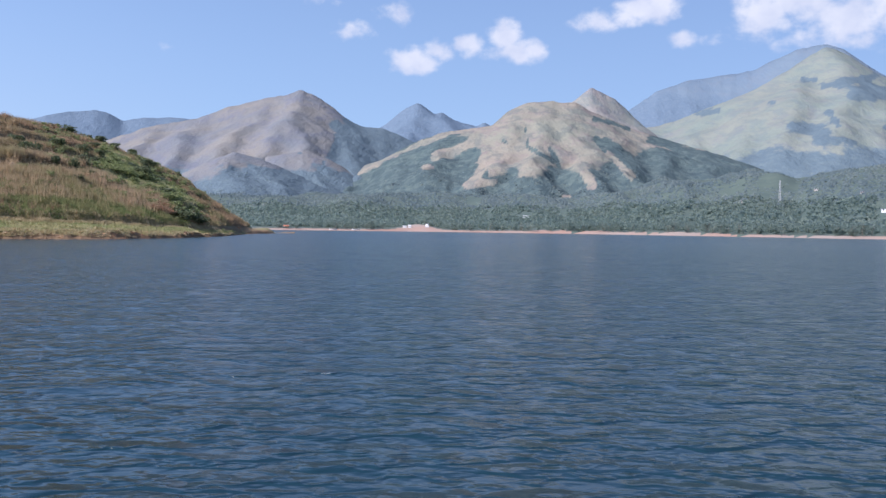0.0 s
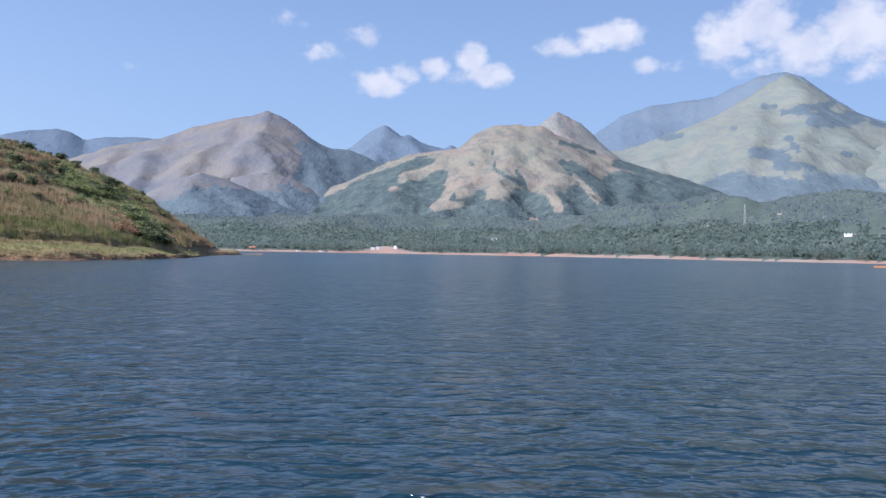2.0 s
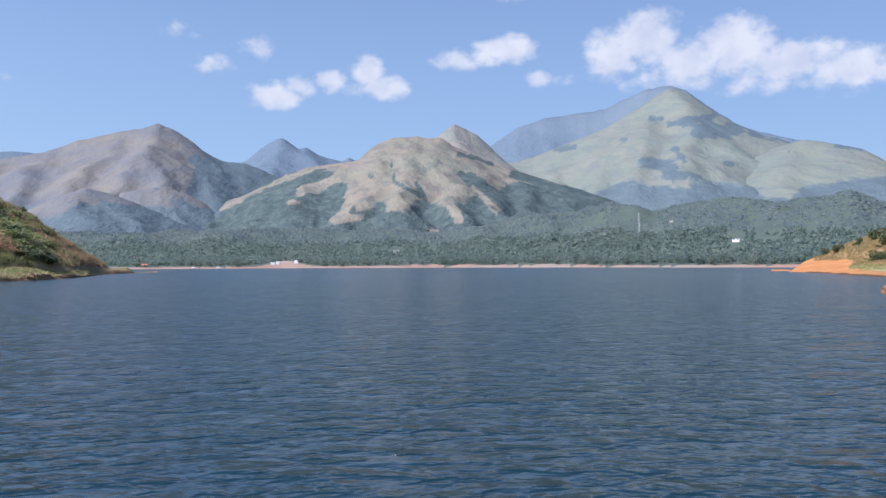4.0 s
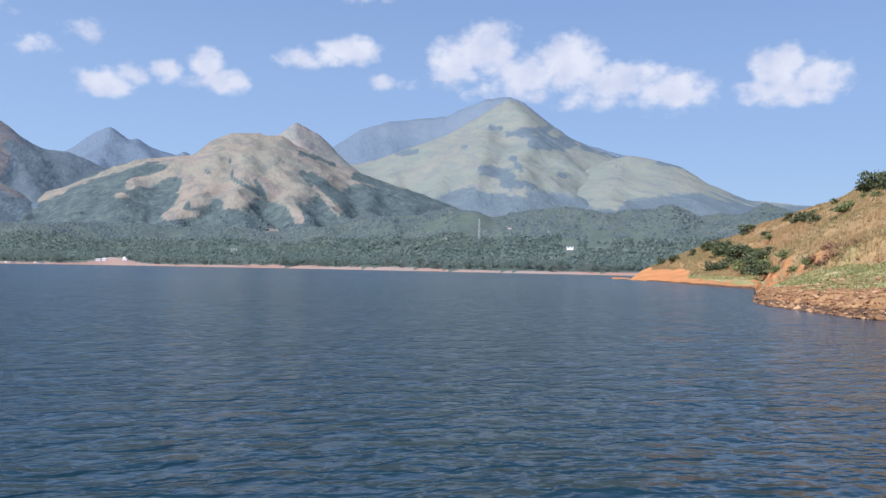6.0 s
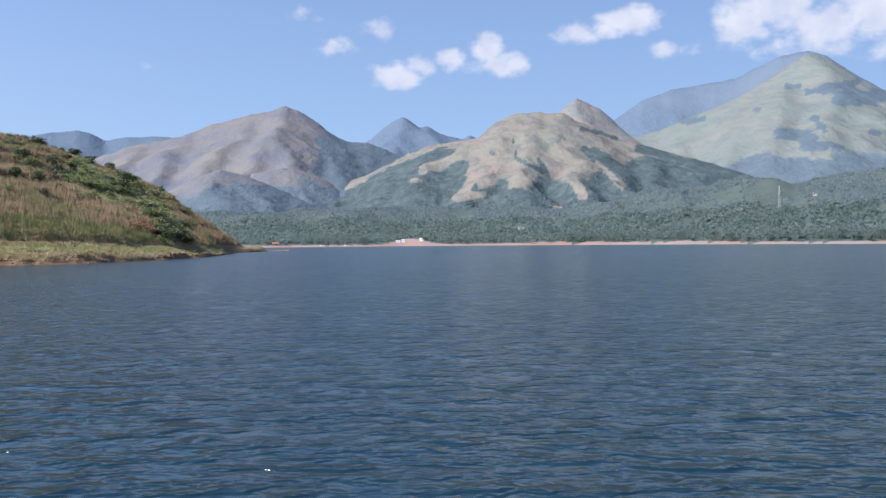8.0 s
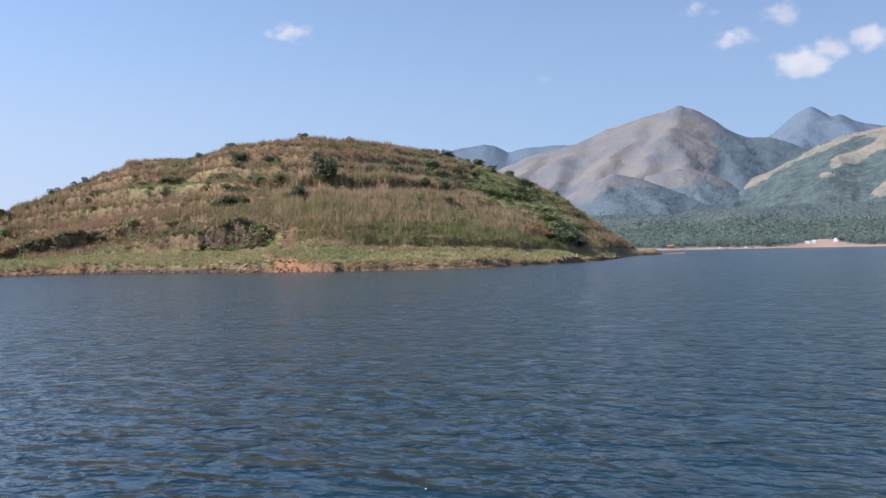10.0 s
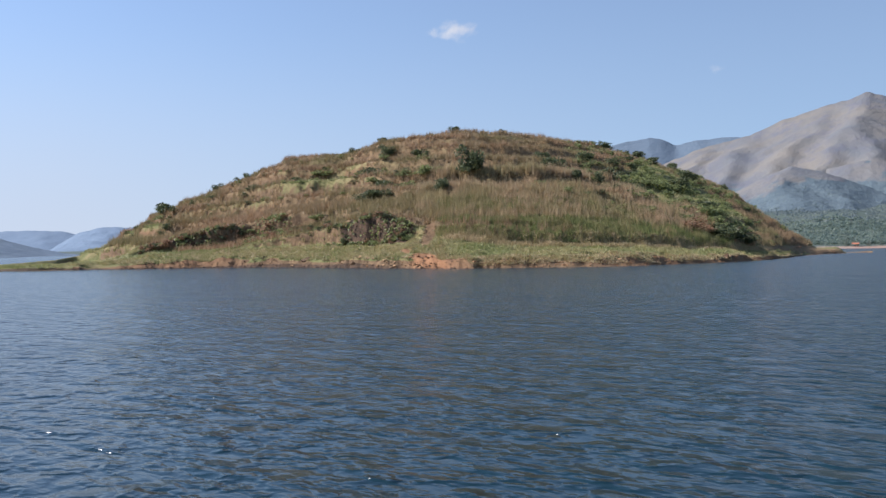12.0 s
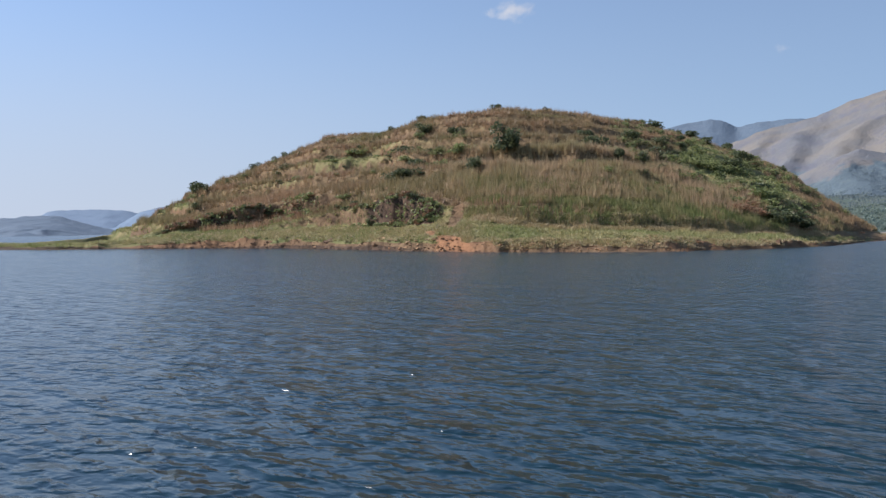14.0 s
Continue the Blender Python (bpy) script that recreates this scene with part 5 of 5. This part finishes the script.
for k in range(26):
    az = r2.uniform(38.5, 55)
    plant(island, ("dry", "dry", "green")[k % 3], az, (0.126 + (az - 38) * 0.0042) + r2.uniform(-0.006, 0.03), r2.uniform(1.2, 2.6), r2.uniform(0.5, 0.9))
r0 = random.Random(5)
for k in range(16):
    plant(island, ("green", "green", "dark")[k % 3], r0.uniform(36.5, 41.5), r0.uniform(0.33, 0.50), r0.uniform(2.0, 3.6), r0.uniform(0.7, 1.0), 0.1)
for k in range(30):
    plant(island, ("green", "dark")[k % 2], r0.uniform(27, 56), r0.uniform(0.35, 0.9), r0.uniform(1.6, 2.8), r0.uniform(0.8, 1.0), 0.05)
for k in range(12):
    plant(island, ("green", "dry")[k % 2], r0.uniform(13.5, 18.5), r0.uniform(0.2, 0.9), r0.uniform(1.4, 3.2), r0.uniform(0.5, 0.8))


for k in range(30):
    plant(island, ("dark", "green", "dark")[k % 3], r0.uniform(16.5, 27), r0.uniform(0.26, 0.9), r0.uniform(1.6, 3.6), r0.uniform(0.6, 0.9), 0.2)


# low scrub that runs together: over the eastern slope, and along the old terraces of the western half
def scrub_on(hill, az, u, wide, tall, material, label):
    shapes = []
    for j in range(5):
        bm = leaf_cloud(120, 0.5, 1.0, 0.105, 700 + j, 6)
        bmesh.ops.triangulate(bm, faces=bm.faces[:])
        bm.verts.index_update()
        shapes.append((np.array([q.co[:] for q in bm.verts]), np.array([[q.index for q in f.verts] for f in bm.faces])))
        bm.free()
    x, y, z = hill.place(az, u)
    n = len(az)
    tagged(scatter("scrub", shapes, np.stack([x, y, z - 0.15], -1), np.stack([wide, tall], -1), rng.uniform(0, 6.28, n), material, rng.integers(0, 5, n)), label, "scrub", kind="stuff")


n = 720
az, u = 16.0 + 12.0 * rng.uniform(0, 1, n) ** 0.85, rng.uniform(0.20, 0.94, n)
keep = fbm(az * 1.3, u * 12, 733, 3) > 0.40
az, u = az[keep], u[keep]
wide = rng.uniform(1.4, 3.6, len(az))
scrub_on(island, az, u, wide, wide * rng.uniform(0.45, 0.7, len(az)), M_SCRUB, "light green scrub running together over the island slope")
n = 460
az = rng.uniform(34, 57, n)
u = rng.choice([0.40, 0.53, 0.66, 0.79, 0.90], n) + 0.012 * np.sin(az * 0.9) + rng.uniform(-0.012, 0.012, n)
keep = fbm(az * 0.8, u * 7, 737, 3) > 0.42
az, u = az[keep], u[keep]
wide = rng.uniform(1.0, 2.8, len(az))
scrub_on(island, az, u, wide, wide * rng.uniform(0.35, 0.6, len(az)), M_BUSH, "low dark scrub along the old terrace edges")
n = 420
az, u = rng.uniform(37, 57, n), rng.uniform(0.30, 0.93, n)
wide = rng.uniform(1.2, 3.0, n)
keep = fbm(az * 0.9, u * 9, 741, 3) > 0.42
az, u, wide = az[keep], u[keep], wide[keep]
scrub_on(island, az, u, wide, wide * rng.uniform(0.3, 0.5, len(az)), M_SCRUB, "olive scrub scattered in the dry grass of the island")
# dead grass and dark scrub that hang over the cut banks and gather at their feet
n = 520
az = rng.uniform(38.2, 56.5, n)
u = np.interp(az, [37, 41, 52, 57], [0.117, 0.119, 0.178, 0.19]) + rng.choice([-0.006, 0.010, 0.016], n) + rng.uniform(-0.004, 0.005, n)
keep = fbm(az * 1.7, u * 30, 751, 3) > 0.40
az, u = az[keep], u[keep]
wide = rng.uniform(0.7, 1.9, len(az))
half = rng.uniform(0, 1, len(az)) < 0.6
scrub_on(island, az[half], u[half], wide[half], 0.6 * wide[half], M_DEADLEAF, "dead brown growth along the island's cut banks")
scrub_on(island, az[~half], u[~half], wide[~half], 0.6 * wide[~half], M_BUSH, "dark green growth along the island's cut banks")
# bushes on the other hill
for row in [("dark", -48.5, 0.67, 4.0, 1.25), ("dark", -47.95, 0.68, 3.0, 1.2), ("dark", -49.4, 0.625, 3.6, 1.0), ("dark", -44.46, 0.752, 5.0, 0.7), ("dark", -44.1, 0.76, 3.6, 0.8), ("green", -46.84, 0.63, 5.0, 0.8), ("green", -47.2, 0.62, 4.2, 0.8),
            ("dark", -40.96, 0.926, 4.4, 0.8), ("dark", -41.46, 0.374, 5.6, 0.9), ("dark", -41.9, 0.375, 4.8, 0.9), ("green", -42.58, 0.385, 4.4, 0.8), ("green", -41.0, 0.43, 5.6, 0.9), ("dark", -40.5, 0.50, 5.4, 0.9), ("green", -41.9, 0.46, 5.0, 0.8),
            ("dark", -39.61, 0.621, 5.6, 0.9), ("dark", -38.68, 0.792, 4.6, 0.9), ("green", -40.5, 0.638, 5.8, 0.8)]:
    plant(right_hill, *row)
for row in [("green", -42.43, 0.663, 4.2, 0.7), ("dark", -38.93, 0.445, 3.4, 0.8), ("dark", -39.6, 0.45, 3.4, 0.8), ("dark", -35.5, 0.97, 2.4, 1.0), ("dark", -36.33, 0.699, 2.6, 1.0), ("dark", -37.53, 0.743, 2.2, 1.1), ("dark", -45.12, 0.638, 2.4, 1.1),
            ("dark", -43.42, 0.826, 2.4, 1.0), ("green", -45.92, 0.322, 2.6, 0.7), ("green", -45.2, 0.33, 3.0, 0.8), ("dry", -46.9, 0.328, 4.2, 1.3), ("dry", -46.3, 0.325, 3.8, 1.2), ("dry", -47.5, 0.33, 3.8, 1.2), ("dry", -45.6, 0.33, 3.0, 1.0), ("dry", -48.2, 0.335, 3.0, 1.0), ("dry", -46.6, 0.345, 3.8, 1.2), ("green", -43.64, 0.388, 3.0, 0.9), ("dark", -42.6, 0.362, 3.2, 0.8), ("green", -43.1, 0.36, 3.0, 0.8), ("dark", -42.2, 0.366, 3.4, 0.8), ("green", -44.3, 0.345, 2.4, 0.8)]:
    plant(right_hill, *row)
for k in range(32):
    az = r0.uniform(-42.8, -38.8)
    plant(right_hill, ("dark", "green", "green")[k % 3], az, 0.37 + 0.065 * (az + 43) + r0.uniform(0, 0.13), r0.uniform(2.0, 4.0), r0.uniform(0.6, 0.9), 0.25)
for k in range(18):
    plant(right_hill, ("green", "dark")[k % 2], r0.uniform(-50, -38), r0.uniform(0.55, 0.97), r0.uniform(1.2, 2.8), r0.uniform(0.6, 0.9), 0.15)


# ---------------------------------------------------------------- creepers on the island's cut banks
def build_creeper(a0, a1, u0, u1, count, seed):
    r = np.random.default_rng(seed)
    az, u = r.uniform(a0, a1, count), r.uniform(u0, u1, count)
    keep = fbm(az * 5.5, u * 110, seed, 4) - 0.10 * ((az - (a0 + a1) / 2) / (a1 - a0) * 2) ** 4 - 0.10 * ((u - (u0 + u1) / 2) / (u1 - u0) * 2) ** 4 > 0.44
    az, u = az[keep], u[keep]
    count = len(az)
    x, y, z = island.place(az, u)
    leaf = [(np.array([[-0.2, 0, 0], [0, -0.13, 0.08], [0.2, 0, 0.02], [0, 0.13, -0.08]]), np.array([[0, 1, 2], [0, 2, 3]])),
            (np.array([[0, -0.2, -0.1], [0.14, 0, 0.1], [0, 0.2, 0.05], [-0.14, 0, 0.0]]), np.array([[0, 1, 2], [0, 2, 3]]))]
    k = r.uniform(0.6, 1.2, count)
    pos = np.stack([x + r.normal(0, 0.15, count), y - 0.25 + r.normal(0, 0.15, count), z + r.uniform(0.05, 0.5, count)], -1)
    tagged(scatter("creeper", leaf, pos, np.stack([k, k * 2], -1), r.uniform(0, 6.28, count), M_SCRUB, r.integers(0, 2, count)), "green creeper hanging over a cut earth bank", "creeper", kind="stuff")


build_creeper(38.2, 41.2, 0.109, 0.125, 1000, 61)
build_creeper(40.8, 44.2, 0.109, 0.125, 560, 64)
build_creeper(50.6, 54.2, 0.165, 0.215, 2000, 62)
build_creeper(46.3, 49.5, 0.14, 0.19, 1600, 63)


# ---------------------------------------------------------------- stones
def stone_mesh(seed):
    """A broken, angular stone about one metre across."""
    r = np.random.default_rng(seed)
    bm = bmesh.new()
    stretch = (r.uniform(0.8, 1.25), r.uniform(0.55, 0.95), r.uniform(0.35, 0.62))
    for k in range(13):
        p = Vector(r.normal(size=3)).normalized() * 0.5 * r.uniform(0.75, 1.15)
        bm.verts.new([c * q for c, q in zip(p, stretch)])
    hull = bmesh.ops.convex_hull(bm, input=bm.verts[:])
    bmesh.ops.delete(bm, geom=[v for v in hull["geom_interior"] if isinstance(v, bmesh.types.BMVert)], context="VERTS")
    me = bpy.data.meshes.new("stone")
    bm.to_mesh(me)
    bm.free()
    me.materials.append(M_STONE)
    return me


STONES = [stone_mesh(70 + k) for k in range(8)]


BOULDER = stone_mesh(97)
BOULDER.materials.clear()
BOULDER.materials.append(M_BOULDER)


def lay_stone(hill, az, u, size, k, label, group, mesh=None):
    x, y, z = (float(v) for v in hill.place(az, u))
    ob = tagged(new("stone", mesh or STONES[k % 8]), label, "stone", group)
    ob.matrix_basis = pose(x, y, z + (0.05 if size < 1.2 else -0.06) * size, (k * 37) % 25, (k * 53) % 25, (k * 71) % 360) @ Matrix.Diagonal((size, size, size, 1))


r1 = random.Random(11)
for k in range(205):
    az = -53 + 10.5 * r1.random() ** 0.8
    u = (r1.random() ** 1.5) * 0.17
    lay_stone(right_hill, az, u, r1.uniform(0.25, 0.68) * (1.5 if k % 11 == 0 else 1), k, "weathered tan stone lying on the orange shore", "stones on the orange shore")
def build_gravel(hill, n, a0, a1, u1, material, size, label):
    az, u = rng.uniform(a0, a1, n), rng.uniform(0, 1, n) ** 1.5 * u1
    x, y, z = hill.place(az, u)
    shapes = []
    for me in STONES[:4]:
        v = np.empty(len(me.vertices) * 3, np.float32)
        me.vertices.foreach_get("co", v)
        shapes.append((v.reshape(-1, 3), np.array([p.vertices[:] for p in me.polygons])))
    k = rng.uniform(*size, n)
    tagged(scatter("rubble", shapes, np.stack([x, y, z + 0.03], -1), np.stack([k, k], -1), rng.uniform(0, 6.28, n), material, rng.integers(0, 4, n)), label, "rubble", kind="stuff")


build_gravel(right_hill, 2400, -54, -42.6, 0.19, M_STONE, (0.12, 0.42), "loose tan rubble on the orange shore")
build_gravel(island, 480, 35, 57, 0.035, M_BOULDER, (0.15, 0.55), "dark brown rubble under the island bank")
build_gravel(island, 420, 13, 35, 0.024, M_STONE, (0.15, 0.5), "sandy rubble on the low bank of the island")
for k in range(30):
    lay_stone(right_hill, r1.uniform(-54, -46), r1.uniform(0.1, 0.3), r1.uniform(0.25, 0.6), k, "pale stone lying in the short grass", "stones in the grass")
for k in range(58):
    az = r1.choice((r1.uniform(14, 50), r1.uniform(36, 42)))
    lay_stone(island, az, r1.uniform(0.0, 0.03), r1.uniform(0.35, 1.0), k, "brown stone at the foot of the island bank", "stones at the island shore")
for az, u, size in ((18.05, 0.02, 2.4), (17.7, 0.026, 1.8), (11.75, 0.2, 2.2), (45.0, 0.035, 3.4), (44.4, 0.03, 2.2), (62.0, 0.1, 1.4)):
    lay_stone(island, az, u, size, int(az * 10), "large dark boulder at the water's edge", "boulders at the island shore", BOULDER)


# ---------------------------------------------------------------- far shore: trees, huts and the mast
def make_tree(seed, tall, spread):
    root = tagged(new("tree"), "leafy green tree at the edge of the far shore woods", "tree", "trees on the far shore")
    part("trunk", limbs(spread, tall, seed, 3, 0.16), M_PALEBARK, root)
    part("crown", leaf_cloud(420, spread, tall, 0.42, seed + 1, 9), M_TREE, root)
    return root


TREES = [make_tree(600 + 7 * k, 8.0 + k, 2.6 + 0.25 * k) for k in range(4)]
for k in range(110):
    az = r1.uniform(-33, 11)
    if abs(az - 1.3) < 1.7:
        continue
    d = float(shore_distance(az)) + r1.uniform(13, 26)
    x, y = polar(az, d)
    s = r1.uniform(0.55, 1.15)
    m = pose(float(x), float(y), float(plain_height(az, d)) - 0.2, 0, 0, r1.uniform(0, 360)) @ Matrix.Diagonal((s, s, s, 1))
    if k < 4:
        TREES[k].matrix_basis = m
    else:
        copy_thing(TREES[k % 4], m)


def box(bm, cx, cy, z0, w, d, h):
    m = Matrix.Translation((cx, cy, z0 + h / 2)) @ Matrix.Diagonal((w, d, h, 1))
    bmesh.ops.create_cube(bm, size=1.0, matrix=m)
    return bm


def gable(bm, cx, cy, z0, w, d, h, eave=0.3):
    x0, x1, y0, y1 = cx - w / 2 - eave, cx + w / 2 + eave, cy - d / 2 - eave, cy + d / 2 + eave
    v = [bm.verts.new(p) for p in ((x0, y0, z0), (x1, y0, z0), (x1, y1, z0), (x0, y1, z0), (x0, cy, z0 + h), (x1, cy, z0 + h))]
    for f in ((0, 1, 5, 4), (2, 3, 4, 5), (0, 4, 3), (1, 2, 5), (3, 2, 1, 0)):
        bm.faces.new([v[i] for i in f])
    return bm


def make_house(m, w, d, h, wall, roof, label, storeys=1, glazed=True):
    root = tagged(new("house"), label, "house")
    part("wall", box(bmesh.new(), 0, 0, -1.5, w, d, h + 1.5), wall, root)
    part("roof", gable(bmesh.new(), 0, 0, h, w, d, h * 0.35), roof, root)
    for k in range(max(2, int(w / 3)) if glazed else 0):
        for fl in range(storeys):
            x = -w / 2 + (k + 0.5) * w / max(2, int(w / 3))
            window = part("window", box(bmesh.new(), x, -d / 2 - 0.02, 0.9 + fl * h / storeys, 1.0, 0.06, 1.1), M_DARK, root)
            part("sill", box(bmesh.new(), x, -d / 2 - 0.06, 0.8 + fl * h / storeys, 1.2, 0.16, 0.09), wall, window)
    root.matrix_basis = m
    return root


# white shrine on the bare knoll: two low halls, a wall and a domed shrine
m, dist = stand_at(2.2, 0.05)
make_house(m, 3.4, 3.4, 1.3, M_WHITE, M_WHITE, "small white hall of the lakeside shrine", glazed=False)
m, dist = stand_at(1.85, 0.08)
make_house(m, 2.6, 3, 1.8, M_WHITE, M_WHITE, "small white hall of the lakeside shrine", glazed=False)
m, dist = stand_at(0.62, 0.12)
shrine = tagged(new("shrine"), "white domed shrine on a bare earth knoll", "shrine")
part("base", box(bmesh.new(), 0, 0, -1.0, 3.2, 3.2, 2.4), M_WHITE, shrine)
dome = bmesh.new()
bmesh.ops.create_uvsphere(dome, u_segments=16, v_segments=8, radius=1.5, matrix=Matrix.Translation((0, 0, 1.4)))
part("dome", dome, M_WHITE, shrine)
shrine.matrix_basis = m

# orange hut at the water
m, dist = stand_at(10.45, -0.12)
hut = tagged(new("hut"), "orange-roofed open hut at the water's edge", "hut")
part("roof", gable(bmesh.new(), 0, 0, 2.4, 6, 4, 1.4), M_ORANGE, hut)
for sx in (-2.6, 2.6):
    for sy in (-1.6, 1.6):
        part("post", box(bmesh.new(), sx, sy, -1, 0.2, 0.2, 3.4), M_BARK, hut)
part("floor", box(bmesh.new(), 0, 0, -0.6, 6, 4, 0.7), M_ORANGE, hut)
hut.matrix_basis = m @ Matrix.Scale(0.75, 4)

# open concrete frame of an unfinished house
m, dist = stand_at(-6.2, 0.72)
shell = tagged(new("unfinished_house"), "pale unfinished two-storey concrete house among trees", "house")
for level in (0.0, 3.0, 6.0):
    part("slab", box(bmesh.new(), 0, 0, level, 10, 7, 0.35), M_WHITE, shell)
for sx in (-4.6, -1.5, 1.5, 4.6):
    for sy in (-3.2, 3.2):
        part("post", box(bmesh.new(), sx, sy, -1.5, 0.4, 0.4, 7.6), M_WHITE, shell)
shell.matrix_basis = m @ pose(0, 0, 1.0) @ Matrix.Scale(0.62, 4)

# white house and other roofs among the trees
for az, el, w, label in ((-29.05, 1.38, 16, "long white house among trees"), (-19.6, 2.05, 12, "pale house roof in a clearing"), (-20.6, 1.98, 9, "pale house roof in a clearing"), (-27.6, 2.5, 8, "small pale house on the wooded slope"),
                         (-24.9, 2.7, 10, "small pale house on the wooded slope"), (-28.7, 0.35, 5, "small white hut near the far shore"), (-32.6, 2.0, 9, "small pale house on the wooded slope")):
    m, dist = stand_at(az, el)
    make_house(m @ pose(0, 0, 0.9), w * 0.40, 3.0, 1.5, M_WHITE if w > 15 else M_PALEWALL, M_ROOF if w < 16 else M_WHITE, label)

# lattice mast
m, dist = stand_at(-22.8, 2.05)
mast = tagged(new("mast"), "slim grey steel lattice mast above the woods", "mast")
tall = 34.0 * dist / 1400
for sx, sy in ((-1, -1), (1, -1), (1, 1), (-1, 1)):
    leg = bmesh.new()
    for z0, z1, w0, w1 in ((0, tall, 0.85, 0.35),):
        lo = [leg.verts.new((sx * w0 + q[0], sy * w0 + q[1], z0)) for q in ((-0.12, -0.12), (0.12, -0.12), (0.12, 0.12), (-0.12, 0.12))]
        hi = [leg.verts.new((sx * w1 + q[0], sy * w1 + q[1], z1)) for q in ((-0.12, -0.12), (0.12, -0.12), (0.12, 0.12), (-0.12, 0.12))]
        for i in range(4):
            leg.faces.new((lo[i], lo[(i + 1) % 4], hi[(i + 1) % 4], hi[i]))
        leg.faces.new(hi)
    part("leg", leg, M_METAL, mast)
for k in range(9):
    f = k / 8
    w = (0.85 - 0.5 * f) * 2
    ring = bmesh.new()
    for off in (-w / 2, w / 2):
        box(ring, 0, off, f * tall * 0.97, w + 0.2, 0.12, 0.16)
        box(ring, off, 0, f * tall * 0.97, 0.12, w + 0.2, 0.16)
    part("brace", ring, M_METAL, mast)
mast.matrix_basis = m

# two boats drawn up on the bank
def make_boat(m, length, label):
    root = tagged(new("boat"), label, "boat", "boats on the far bank")
    bm = bmesh.new()
    rows = []
    for k in range(9):
        f = k / 8 * 2 - 1
        w = 0.9 * (1 - f * f) ** 0.6 + 0.05
        rows.append([bm.verts.new((f * length / 2, y, z)) for y, z in ((-w, 0.8 + 0.3 * f * f), (-w * 0.7, 0.1), (w * 0.7, 0.1), (w, 0.8 + 0.3 * f * f))])
    for q0, q1 in zip(rows, rows[1:]):
        for i in range(3):
            bm.faces.new((q0[i], q0[i + 1], q1[i + 1], q1[i]))
    part("hull", bm, M_WHITE, root)
    part("thwart", box(bmesh.new(), 0, 0, 0.55, 0.4, 1.5, 0.08), M_BARK, root)
    root.matrix_basis = m
    return root


for az, label in ((7.2, "long pale boat drawn up on the bank"), (5.6, "pale boat drawn up on the bank")):
    m, dist = stand_at(az, -0.17)
    make_boat(m, 7.0, label)
